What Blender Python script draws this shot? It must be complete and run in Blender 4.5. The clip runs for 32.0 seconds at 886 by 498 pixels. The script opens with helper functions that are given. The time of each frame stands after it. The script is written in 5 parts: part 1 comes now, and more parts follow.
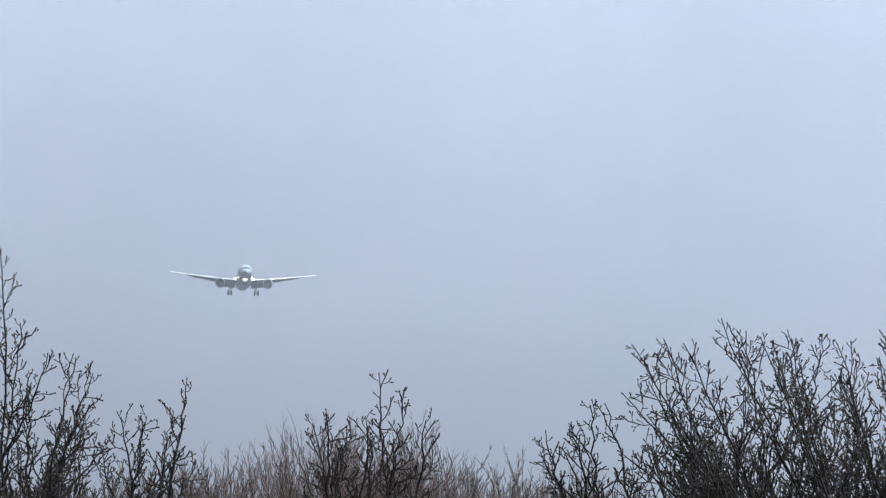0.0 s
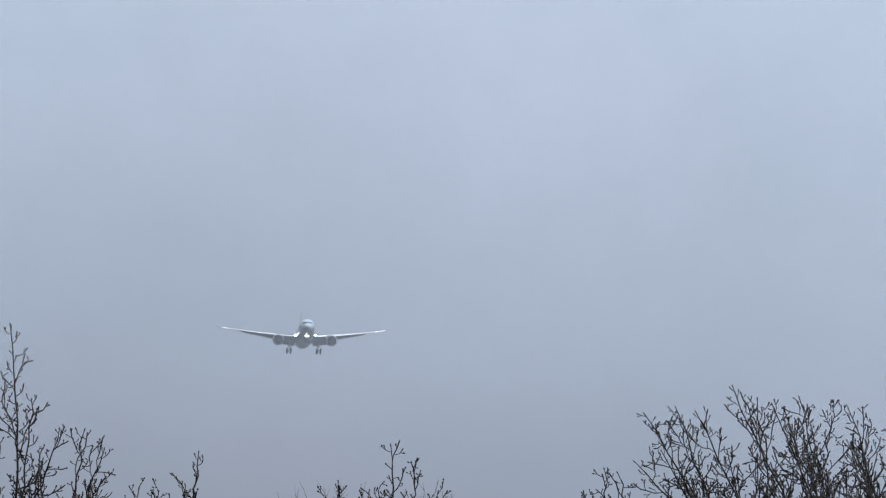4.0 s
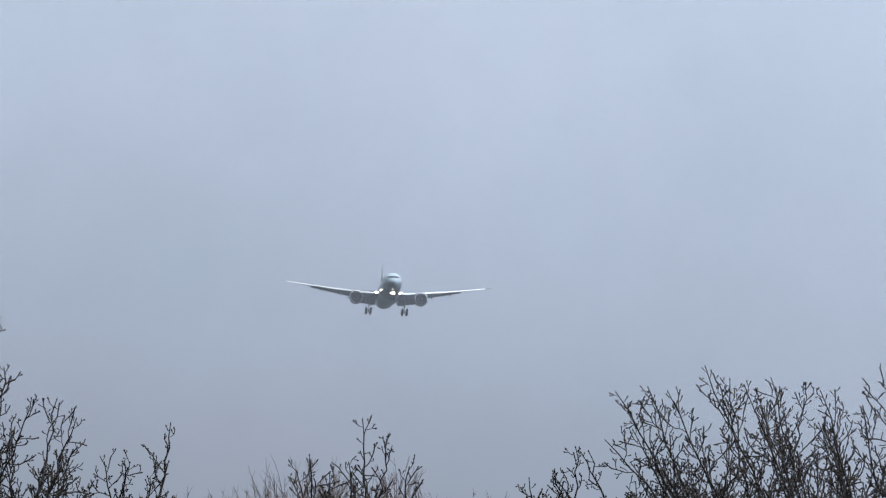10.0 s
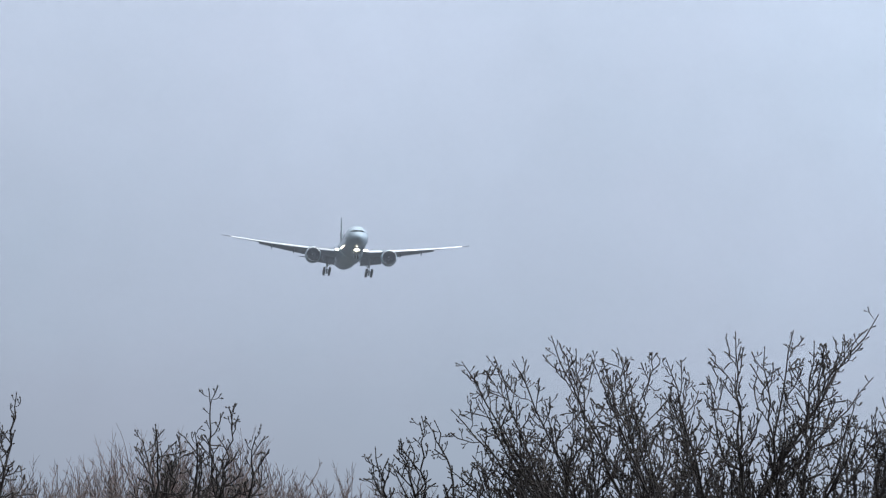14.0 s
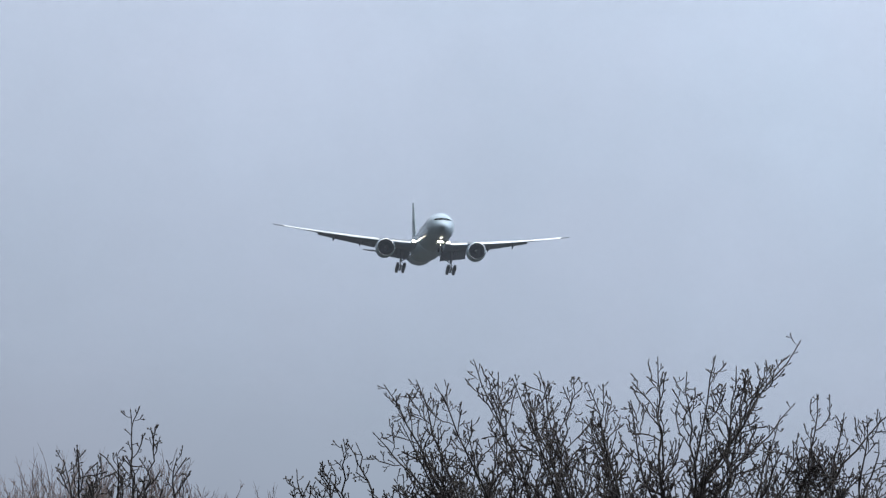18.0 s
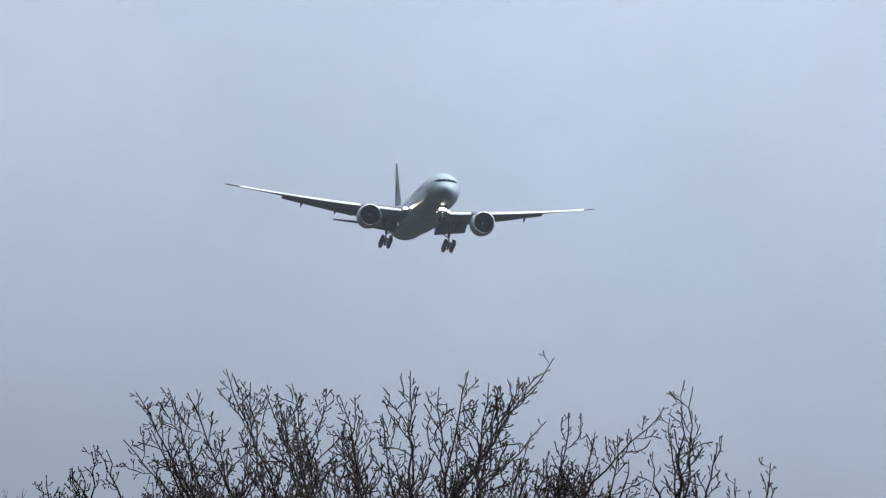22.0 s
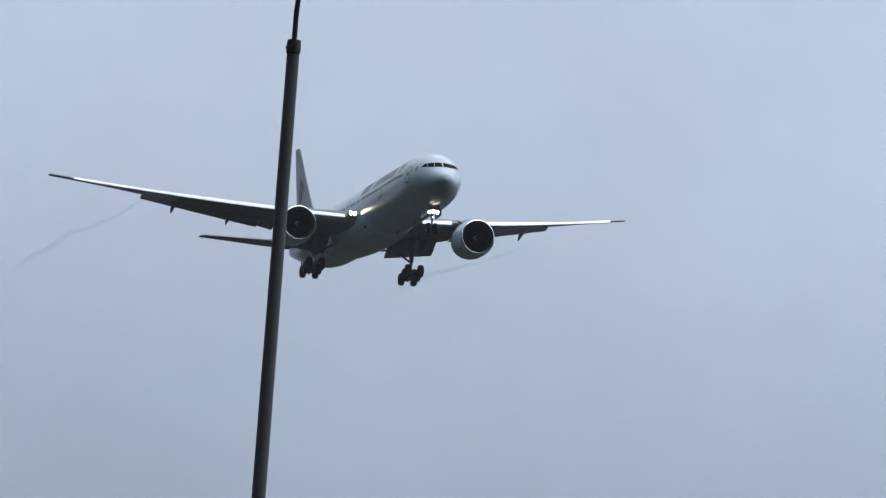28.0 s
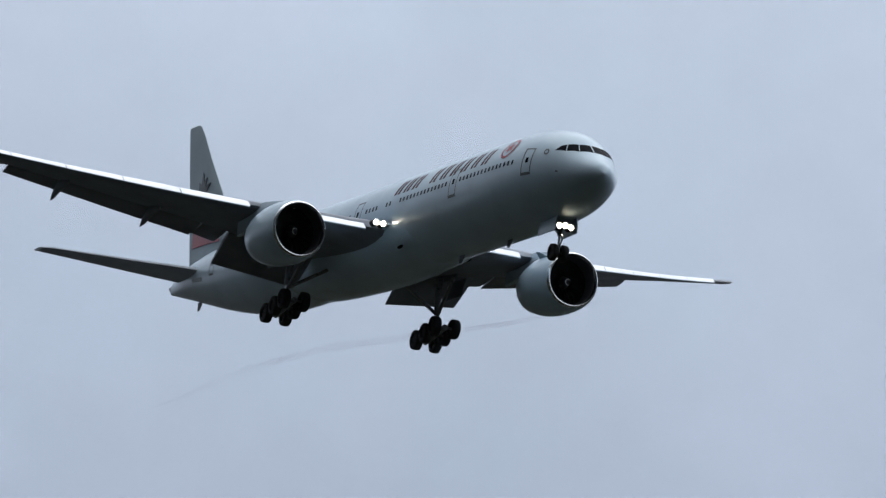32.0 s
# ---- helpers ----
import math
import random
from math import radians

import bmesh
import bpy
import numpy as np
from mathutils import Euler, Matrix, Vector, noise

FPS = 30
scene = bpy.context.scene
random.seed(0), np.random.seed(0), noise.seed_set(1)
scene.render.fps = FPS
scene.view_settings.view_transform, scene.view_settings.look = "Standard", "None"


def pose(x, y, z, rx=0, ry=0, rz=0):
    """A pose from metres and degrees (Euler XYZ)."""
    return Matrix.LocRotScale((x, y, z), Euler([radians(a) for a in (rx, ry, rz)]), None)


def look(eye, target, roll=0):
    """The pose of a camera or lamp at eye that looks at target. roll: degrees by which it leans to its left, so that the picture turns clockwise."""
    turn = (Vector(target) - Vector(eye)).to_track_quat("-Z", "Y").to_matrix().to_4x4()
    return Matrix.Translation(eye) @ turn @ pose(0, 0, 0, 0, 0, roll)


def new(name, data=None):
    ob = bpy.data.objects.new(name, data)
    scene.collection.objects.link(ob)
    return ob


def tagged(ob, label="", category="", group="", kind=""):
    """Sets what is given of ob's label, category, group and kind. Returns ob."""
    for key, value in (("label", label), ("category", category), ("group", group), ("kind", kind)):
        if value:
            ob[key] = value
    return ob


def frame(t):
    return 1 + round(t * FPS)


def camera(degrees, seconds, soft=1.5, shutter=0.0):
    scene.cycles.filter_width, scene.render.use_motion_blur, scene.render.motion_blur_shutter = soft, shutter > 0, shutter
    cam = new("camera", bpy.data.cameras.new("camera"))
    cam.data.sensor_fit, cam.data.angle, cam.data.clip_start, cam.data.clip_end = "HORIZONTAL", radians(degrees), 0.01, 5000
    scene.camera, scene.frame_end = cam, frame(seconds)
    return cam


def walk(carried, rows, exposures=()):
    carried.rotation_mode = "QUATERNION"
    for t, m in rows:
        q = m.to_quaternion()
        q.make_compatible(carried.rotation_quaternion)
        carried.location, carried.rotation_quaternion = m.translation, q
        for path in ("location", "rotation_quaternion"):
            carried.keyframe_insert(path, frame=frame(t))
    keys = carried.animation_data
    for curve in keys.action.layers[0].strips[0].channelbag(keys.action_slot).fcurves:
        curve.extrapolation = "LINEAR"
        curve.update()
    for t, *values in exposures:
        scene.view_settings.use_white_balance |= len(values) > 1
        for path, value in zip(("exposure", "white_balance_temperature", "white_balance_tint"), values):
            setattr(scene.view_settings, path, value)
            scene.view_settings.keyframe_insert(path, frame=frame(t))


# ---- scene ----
EYE = 1.7
GROUND = 1.5          # level of the road and the hedge behind it
cam = camera(7.135, 32.0, soft=1.3)
EXPOSURES = [(0, 0.08), (1, 0.04), (2, -0.07), (4, -0.26), (7, -0.20), (9, -0.18), (11, -0.18), (13, -0.04), (16, -0.04), (19, -0.18), (23, -0.22), (26, -0.36), (29, -0.55), (31, -0.66), (32, -0.62)]
walk(cam, [
    (0, pose(0, 0, EYE, 94.270, -2.272, -5.653)),
    (0.5, pose(0, 0, EYE, 94.270, -2.343, -5.674)),
    (1, pose(0, 0, EYE, 94.339, -2.349, -5.726)),
    (1.5, pose(0, 0, EYE, 94.453, -2.227, -5.765)),
    (2, pose(0, 0, EYE, 94.573, -2.055, -5.749)),
    (2.5, pose(0, 0, EYE, 94.701, -1.849, -5.694)),
    (3, pose(0, 0, EYE, 94.783, -1.647, -5.614)),
    (3.5, pose(0, 0, EYE, 94.823, -1.541, -5.550)),
    (4, pose(0, 0, EYE, 94.832, -1.586, -5.519)),
    (4.5, pose(0, 0, EYE, 94.837, -1.589, -5.502)),
    (6.5, pose(0, 0, EYE, 94.777, -1.541, -5.434)),
    (7, pose(0, 0, EYE, 94.773, -1.552, -5.471)),
    (7.5, pose(0, 0, EYE, 94.752, -1.647, -5.504)),
    (8, pose(0, 0, EYE, 94.720, -1.754, -5.552)),
    (8.5, pose(0, 0, EYE, 94.672, -1.936, -5.590)),
    (9, pose(0, 0, EYE, 94.633, -2.110, -5.649)),
    (9.5, pose(0, 0, EYE, 94.638, -2.327, -5.723)),
    (10, pose(0, 0, EYE, 94.650, -2.528, -5.800)),
    (10.5, pose(0, 0, EYE, 94.660, -2.743, -5.924)),
    (11, pose(0, 0, EYE, 94.620, -2.831, -6.071)),
    (11.5, pose(0, 0, EYE, 94.545, -2.761, -6.191)),
    (12, pose(0, 0, EYE, 94.501, -2.659, -6.349)),
    (12.5, pose(0, 0, EYE, 94.477, -2.553, -6.526)),
    (13, pose(0, 0, EYE, 94.478, -2.486, -6.778)),
    (13.5, pose(0, 0, EYE, 94.472, -2.477, -6.988)),
    (15.5, pose(0, 0, EYE, 94.437, -2.540, -7.079)),
    (16, pose(0, 0, EYE, 94.477, -2.621, -6.999)),
    (16.5, pose(0, 0, EYE, 94.546, -2.685, -6.996)),
    (17, pose(0, 0, EYE, 94.625, -2.812, -7.102)),
    (17.5, pose(0, 0, EYE, 94.666, -2.880, -7.334)),
    (18, pose(0, 0, EYE, 94.679, -2.898, -7.695)),
    (18.5, pose(0, 0, EYE, 94.676, -2.953, -8.043)),
    (19, pose(0, 0, EYE, 94.686, -2.961, -8.338)),
    (19.5, pose(0, 0, EYE, 94.694, -3.083, -8.542)),
    (20, pose(0, 0, EYE, 94.709, -3.315, -8.689)),
    (20.5, pose(0, 0, EYE, 94.749, -3.618, -8.848)),
    (21, pose(0, 0, EYE, 94.813, -3.895, -9.093)),
    (21.5, pose(0, 0, EYE, 94.880, -4.090, -9.398)),
    (22, pose(0, 0, EYE, 94.907, -4.199, -9.785)),
    (22.5, pose(0, 0, EYE, 94.924, -4.269, -10.152)),
    (23, pose(0, 0, EYE, 94.951, -4.313, -10.559)),
    (23.5, pose(0, 0, EYE, 95.013, -4.273, -11.045)),
    (24, pose(0, 0, EYE, 95.111, -4.211, -11.546)),
    (24.5, pose(0, 0, EYE, 95.245, -4.173, -12.091)),
    (25, pose(0, 0, EYE, 95.404, -4.142, -12.638)),
    (25.5, pose(0, 0, EYE, 95.579, -4.134, -13.151)),
    (26, pose(0, 0, EYE, 95.776, -4.139, -13.659)),
    (26.5, pose(0, 0, EYE, 95.955, -4.174, -14.163)),
    (28.5, pose(0, 0, EYE, 96.578, -4.633, -16.664)),
    (29, pose(0, 0, EYE, 96.796, -4.607, -17.380)),
    (29.5, pose(0, 0, EYE, 97.072, -4.628, -18.207)),
    (30, pose(0, 0, EYE, 97.359, -4.699, -19.313)),
    (30.5, pose(0, 0, EYE, 97.665, -4.828, -20.642)),
    (31, pose(0, 0, EYE, 97.958, -4.954, -22.218)),
    (31.5, pose(0, 0, EYE, 98.252, -5.015, -23.937)),
    (32, pose(0, 0, EYE, 98.571, -5.012, -25.785)),
], EXPOSURES)

# ---- sky and light ----
world = bpy.data.worlds.new("overcast_sky")
scene.world = world
world.use_nodes = True
wn, wl = world.node_tree.nodes, world.node_tree.links
wn.clear()
w_out = wn.new("ShaderNodeOutputWorld")
w_add = wn.new("ShaderNodeAddShader")
w_sky = wn.new("ShaderNodeTexSky")
w_sky.sky_type, w_sky.sun_disc = "NISHITA", False
w_sky.sun_elevation, w_sky.sun_rotation = radians(72), radians(54)
w_clear = wn.new("ShaderNodeBackground")
w_clear.inputs[1].default_value = 0.004
w_cloud = wn.new("ShaderNodeBackground")
w_cloud.inputs[1].default_value = 1.0
w_co = wn.new("ShaderNodeTexCoord")
w_sep = wn.new("ShaderNodeSeparateXYZ")
w_ramp = wn.new("ShaderNodeValToRGB")
el = w_ramp.color_ramp.elements
el[0].position, el[0].color = 0.03, (0.290, 0.340, 0.438, 1)
el[1].position, el[1].color = 1.0, (1.75, 1.92, 2.15, 1)
for at, c in ((0.075, (0.428, 0.505, 0.660, 1)), (0.13, (0.665, 0.780, 1.002, 1)), (0.2, (0.80, 0.925, 1.15, 1)), (0.4, (0.95, 1.06, 1.25, 1))):
    e = el.new(at)
    e.color = c
w_noise = wn.new("ShaderNodeTexNoise")
w_noise.inputs["Scale"].default_value = 13.0
w_noise.inputs["Detail"].default_value = 5.0
w_noise.inputs["Roughness"].default_value = 0.5
w_map = wn.new("ShaderNodeMapRange")
w_map.inputs[1].default_value, w_map.inputs[2].default_value = 0.3, 0.7
w_map.inputs[3].default_value, w_map.inputs[4].default_value = 0.90, 1.10
w_mul = wn.new("ShaderNodeVectorMath")
w_mul.operation = "SCALE"
wl.new(w_co.outputs["Generated"], w_sep.inputs[0])
wl.new(w_sep.outputs["Z"], w_ramp.inputs[0])
wl.new(w_co.outputs["Generated"], w_noise.inputs["Vector"])
wl.new(w_noise.outputs[0], w_map.inputs[0])
wl.new(w_ramp.outputs[0], w_mul.inputs[0])
# brighter cloud ahead and to the right; unseen sky behind dimmed to shade the airliner
w_fore = wn.new("ShaderNodeMapRange")
w_fore.interpolation_type = "SMOOTHSTEP"
w_fore.inputs[1].default_value, w_fore.inputs[2].default_value = -0.1, 1.08
w_fore.inputs[3].default_value, w_fore.inputs[4].default_value = 0.035, 1.0
w_side = wn.new("ShaderNodeMapRange")
w_side.inputs[1].default_value, w_side.inputs[2].default_value = -0.2, 0.6
w_side.inputs[3].default_value, w_side.inputs[4].default_value = 0.84, 1.27
w_m1, w_m2 = wn.new("ShaderNodeMath"), wn.new("ShaderNodeMath")
w_m1.operation = w_m2.operation = "MULTIPLY"
w_high = wn.new("ShaderNodeMath")
w_high.operation = "MULTIPLY_ADD"
w_high.inputs[1].default_value = 1.0
wl.new(w_sep.outputs["Z"], w_high.inputs[0])
w_across = wn.new("ShaderNodeMath")
w_across.operation = "MULTIPLY_ADD"
w_across.inputs[1].default_value = 0.95
wl.new(w_sep.outputs["X"], w_across.inputs[0])
wl.new(w_sep.outputs["Y"], w_across.inputs[2])
wl.new(w_across.outputs[0], w_high.inputs[2])
wl.new(w_high.outputs[0], w_fore.inputs[0])
wl.new(w_sep.outputs["X"], w_side.inputs[0])
wl.new(w_fore.outputs[0], w_m1.inputs[0])
wl.new(w_side.outputs[0], w_m1.inputs[1])
wl.new(w_m1.outputs[0], w_m2.inputs[0])
wl.new(w_map.outputs[0], w_m2.inputs[1])
wl.new(w_m2.outputs[0], w_mul.inputs["Scale"])
# faint warm and cool patches in the cloud
w_tint = wn.new("ShaderNodeTexNoise")
w_tint.inputs["Scale"].default_value, w_tint.inputs["Detail"].default_value = 30.0, 3.0
w_hue = wn.new("ShaderNodeMix")
w_hue.data_type = "RGBA"
w_hue.inputs[6].default_value, w_hue.inputs[7].default_value = (0.95, 1.0, 0.975, 1), (1.07, 1.0, 0.985, 1)
w_mix = wn.new("ShaderNodeVectorMath")
w_mix.operation = "MULTIPLY"
wl.new(w_co.outputs["Generated"], w_tint.inputs["Vector"])
wl.new(w_tint.outputs[0], w_hue.inputs[0])
wl.new(w_mul.outputs[0], w_mix.inputs[0])
wl.new(w_hue.outputs[2], w_mix.inputs[1])
wl.new(w_mix.outputs[0], w_cloud.inputs[0])
wl.new(w_sky.outputs[0], w_clear.inputs[0])
wl.new(w_clear.outputs[0], w_add.inputs[0])
wl.new(w_cloud.outputs[0], w_add.inputs[1])
wl.new(w_add.outputs[0], w_out.inputs[0])

sun = new("sun", bpy.data.lights.new("sun", "SUN"))
sun.data.energy, sun.data.angle, sun.data.color = 1.5, radians(85), (1.0, 1.0, 0.99)
sun.matrix_world = look((22, 16, 86), (0, 0, 0))


# ---- materials ----
def mat(name, color, rough=0.5, metal=0.0, second=None, scale=4.0, spread=0.5, bump=0.0, fine=30.0, coat=0.0, rand=0.0, spec=0.5):
    """A surface with broad stains towards a second colour, fine grain in the gloss, and relief."""
    m = bpy.data.materials.new(name)
    m.use_nodes = True
    n, l = m.node_tree.nodes, m.node_tree.links
    b = n["Principled BSDF"]
    b.inputs["Metallic"].default_value = metal
    b.inputs["Coat Weight"].default_value = coat
    b.inputs["Specular IOR Level"].default_value = spec
    b.inputs["IOR"].default_value = 1.5 if spec > 0.05 else 1.08
    co = n.new("ShaderNodeTexCoord")
    broad = n.new("ShaderNodeTexNoise")
    broad.inputs["Scale"].default_value, broad.inputs["Detail"].default_value = scale, 6.0
    grain = n.new("ShaderNodeTexNoise")
    grain.inputs["Scale"].default_value, grain.inputs["Detail"].default_value = fine, 4.0
    l.new(co.outputs["Object"], broad.inputs["Vector"])
    l.new(co.outputs["Object"], grain.inputs["Vector"])
    mix = n.new("ShaderNodeMix")
    mix.data_type = "RGBA"
    second = second or tuple(c * 0.78 for c in color)
    mix.inputs[6].default_value, mix.inputs[7].default_value = (*color, 1), (*second, 1)
    rng = n.new("ShaderNodeMapRange")
    rng.inputs[1].default_value, rng.inputs[2].default_value = 0.62 - spread * 0.3, 0.62 + spread * 0.3
    l.new(broad.outputs[0], rng.inputs[0])
    l.new(rng.outputs[0], mix.inputs[0])
    last = mix.outputs[2]
    if rand:
        info, hsv, r2 = n.new("ShaderNodeObjectInfo"), n.new("ShaderNodeHueSaturation"), n.new("ShaderNodeMapRange")
        r2.inputs[3].default_value, r2.inputs[4].default_value = 1 - rand, 1 + rand
        l.new(info.outputs["Random"], r2.inputs[0])
        l.new(r2.outputs[0], hsv.inputs["Value"])
        l.new(last, hsv.inputs["Color"])
        last = hsv.outputs[0]
    l.new(last, b.inputs["Base Color"])
    rr = n.new("ShaderNodeMapRange")
    rr.inputs[3].default_value, rr.inputs[4].default_value = max(rough - 0.12, 0.02), min(rough + 0.12, 1.0)
    l.new(grain.outputs[0], rr.inputs[0])
    l.new(rr.outputs[0], b.inputs["Roughness"])
    if bump:
        bp = n.new("ShaderNodeBump")
        bp.inputs["Strength"].default_value, bp.inputs["Distance"].default_value = 0.6, bump
        l.new(grain.outputs[0], bp.inputs["Height"])
        l.new(bp.outputs[0], b.inputs["Normal"])
    return m


def glow(name, color, strength):
    m = bpy.data.materials.new(name)
    m.use_nodes = True
    b = m.node_tree.nodes["Principled BSDF"]
    b.inputs["Base Color"].default_value = (*color, 1)
    b.inputs["Emission Color"].default_value = (*color, 1)
    b.inputs["Emission Strength"].default_value = strength
    return m


PAINT = mat("pale_ice_paint", (0.60, 0.75, 0.86), 0.20, second=(0.53, 0.66, 0.77), scale=0.35, fine=6, spec=0.4)
BELLY = mat("pale_grey_paint", (0.34, 0.44, 0.52), 0.42, second=(0.27, 0.35, 0.41), scale=0.4, fine=6)
WING = mat("wing_grey_paint", (0.24, 0.27, 0.32), 0.5, spec=0.3, second=(0.18, 0.205, 0.24), scale=0.5, fine=5)
FLAP = mat("flap_grey_paint", (0.22, 0.24, 0.28), 0.5, second=(0.15, 0.165, 0.19), scale=0.6, fine=5)
SLAT = mat("bare_aluminium", (0.69, 0.71, 0.74), 0.38, 0.9, second=(0.57, 0.59, 0.62), scale=0.8, fine=12)
LIP = mat("polished_inlet_metal", (0.86, 0.87, 0.88), 0.22, 1.0, scale=1.5, fine=20)
DUCT = mat("dark_inlet_liner", (0.10, 0.105, 0.115), 0.5, scale=1.2)
FAN = mat("fan_blade_composite", (0.09, 0.092, 0.10), 0.35, 0.4, scale=3)
STEEL = mat("grey_gear_steel", (0.30, 0.31, 0.33), 0.4, 0.6, second=(0.12, 0.12, 0.12), scale=5)
TYRE = mat("black_rubber", (0.022, 0.022, 0.024), 0.75, second=(0.04, 0.038, 0.035), scale=6, bump=0.003)
PANE = mat("dark_window_glass", (0.012, 0.014, 0.018), 0.25, scale=2, spec=0.02)
PANE.node_tree.nodes["Principled BSDF"].inputs["Specular IOR Level"].default_value = 0.2
CABIN = mat("cabin_window_glass", (0.09, 0.105, 0.125), 0.25, scale=2, spec=0.02)
SEAM = mat("door_outline_grey", (0.15, 0.18, 0.20), 0.5, scale=3)
RED = mat("red_livery_paint", (0.42, 0.03, 0.045), 0.4, scale=1.5)
WINE = mat("dark_red_livery_paint", (0.085, 0.02, 0.032), 0.5, scale=1.5, spec=0.1)
LEAFGREY = mat("charcoal_livery_paint", (0.055, 0.065, 0.07), 0.45, scale=1.0)
TAILPAINT = mat("grey_green_tail_paint", (0.30, 0.39, 0.42), 0.42, second=(0.22, 0.29, 0.32), scale=0.5)
WHITEMARK = mat("white_spinner_mark", (0.8, 0.8, 0.8), 0.5)
LAMP = glow("nose_gear_light", (1.0, 0.87, 0.66), 110)
ROOTLAMP = glow("landing_light", (1.0, 0.91, 0.74), 90)
LAMP2 = glow("taxi_light", (1.0, 0.86, 0.66), 25)
BARK = mat("dark_wet_bark", (0.075, 0.066, 0.064), 0.8, second=(0.130, 0.117, 0.104), scale=7, bump=0.002, fine=60, rand=0.25)
TWIG = mat("twig_bark", (0.083, 0.071, 0.069), 0.8, second=(0.130, 0.113, 0.107), scale=5, rand=0.2)
BUD = mat("winter_buds", (0.10, 0.088, 0.080), 0.75, second=(0.13, 0.115, 0.09), scale=9)
# brown twigs of the back row, distance haze paled into the base colour
FARTWIG = mat("haze_paled_far_twigs", (0.28, 0.225, 0.21), 0.85, second=(0.20, 0.16, 0.148), scale=2, rand=0.2)
GRASS = mat("rough_grass", (0.022, 0.023, 0.018), 0.95, spec=0.02, second=(0.030, 0.028, 0.022), scale=0.15, bump=0.03, fine=8)
ASPHALT = mat("wet_asphalt", (0.048, 0.048, 0.050), 0.45, second=(0.065, 0.064, 0.062), scale=0.6, bump=0.004, fine=50)
KERB = mat("concrete_kerb", (0.33, 0.32, 0.30), 0.8, second=(0.22, 0.21, 0.19), scale=2, bump=0.003, rand=0.1)
POLE = mat("painted_grey_column", (0.125, 0.138, 0.152), 0.7, 0.0, second=(0.155, 0.165, 0.175), scale=3, bump=0.001, fine=40)
POLEDARK = mat("dark_lantern_casing", (0.045, 0.048, 0.056), 0.6, second=(0.07, 0.073, 0.08), scale=6)
LENS = mat("lantern_lens", (0.03, 0.032, 0.036), 0.2, scale=4)
PLATE = mat("pale_sign_plate", (0.68, 0.70, 0.67), 0.5, second=(0.52, 0.54, 0.51), scale=14)
LETTER = mat("black_sign_letters", (0.015, 0.015, 0.015), 0.6)
CARDARK = mat("dark_car_paint", (0.016, 0.015, 0.018), 0.5, 0.0, scale=2, spec=0.3)
CARGREY = mat("charcoal_car_paint", (0.012, 0.013, 0.016), 0.5, 0.0, scale=2, spec=0.3)
CARWHITE = mat("white_car_paint", (0.80, 0.81, 0.82), 0.3, second=(0.70, 0.70, 0.69), scale=2, coat=0.6)
TRIM = mat("black_plastic_trim", (0.018, 0.018, 0.02), 0.5, scale=5)
RIM = mat("wheel_alloy", (0.45, 0.46, 0.47), 0.35, 0.8, scale=6)
FEATHER = mat("dark_feathers", (0.03, 0.03, 0.035), 0.7, second=(0.06, 0.055, 0.05), scale=40)
TAILLIGHT = mat("red_lamp_plastic", (0.35, 0.02, 0.02), 0.2, scale=9)
HEADLIGHT = mat("clear_lamp_plastic", (0.6, 0.62, 0.64), 0.15, 0.3, scale=9)


def vapour_material():
    """Thin condensation: mostly clear, a little grey."""
    m = bpy.data.materials.new("thin_vapour")
    m.use_nodes = True
    n, l = m.node_tree.nodes, m.node_tree.links
    n.clear()
    out, mixs = n.new("ShaderNodeOutputMaterial"), n.new("ShaderNodeMixShader")
    clear, soft = n.new("ShaderNodeBsdfTransparent"), n.new("ShaderNodeBsdfDiffuse")
    soft.inputs[0].default_value = (0.36, 0.37, 0.40, 1)
    co, ns, rng = n.new("ShaderNodeTexCoord"), n.new("ShaderNodeTexNoise"), n.new("ShaderNodeMapRange")
    ns.inputs["Scale"].default_value, ns.inputs["Detail"].default_value = 0.08, 3.0
    rng.inputs[1].default_value, rng.inputs[2].default_value = 0.3, 0.75
    rng.inputs[3].default_value, rng.inputs[4].default_value = 0.022, 0.060
    l.new(co.outputs["Object"], ns.inputs["Vector"])
    l.new(ns.outputs[0], rng.inputs[0])
    l.new(rng.outputs[0], mixs.inputs[0])
    l.new(clear.outputs[0], mixs.inputs[1])
    l.new(soft.outputs[0], mixs.inputs[2])
    l.new(mixs.outputs[0], out.inputs[0])
    return m


VAPOUR = vapour_material()


# ---- mesh helpers ----
def mesh_of(name, verts, faces, material, smooth=True):
    me = bpy.data.meshes.new(name)
    me.from_pydata([tuple(v) for v in verts], [], faces)
    me.validate()
    bm = bmesh.new()
    bm.from_mesh(me)
    bmesh.ops.recalc_face_normals(bm, faces=bm.faces)
    bm.to_mesh(me)
    bm.free()
    me.materials.append(material)
    if smooth:
        me.polygons.foreach_set("use_smooth", [True] * len(me.polygons))
        me.set_sharp_from_angle(angle=radians(38))
    return me


def piece(name, verts, faces, material, parent=None, label="", smooth=True, kind=""):
    ob = new(name, mesh_of(name, verts, faces, material, smooth))
    ob.parent = parent
    return tagged(ob, label, kind=kind)


def part(name, bm, material, parent, label=""):
    me = bpy.data.meshes.new(name)
    bm.to_mesh(me)
    bm.free()
    me.materials.append(material)
    me.polygons.foreach_set("use_smooth", [True] * len(me.polygons))
    me.set_sharp_from_angle(angle=radians(38))
    ob = new(name, me)
    ob.parent = parent
    return tagged(ob, label)


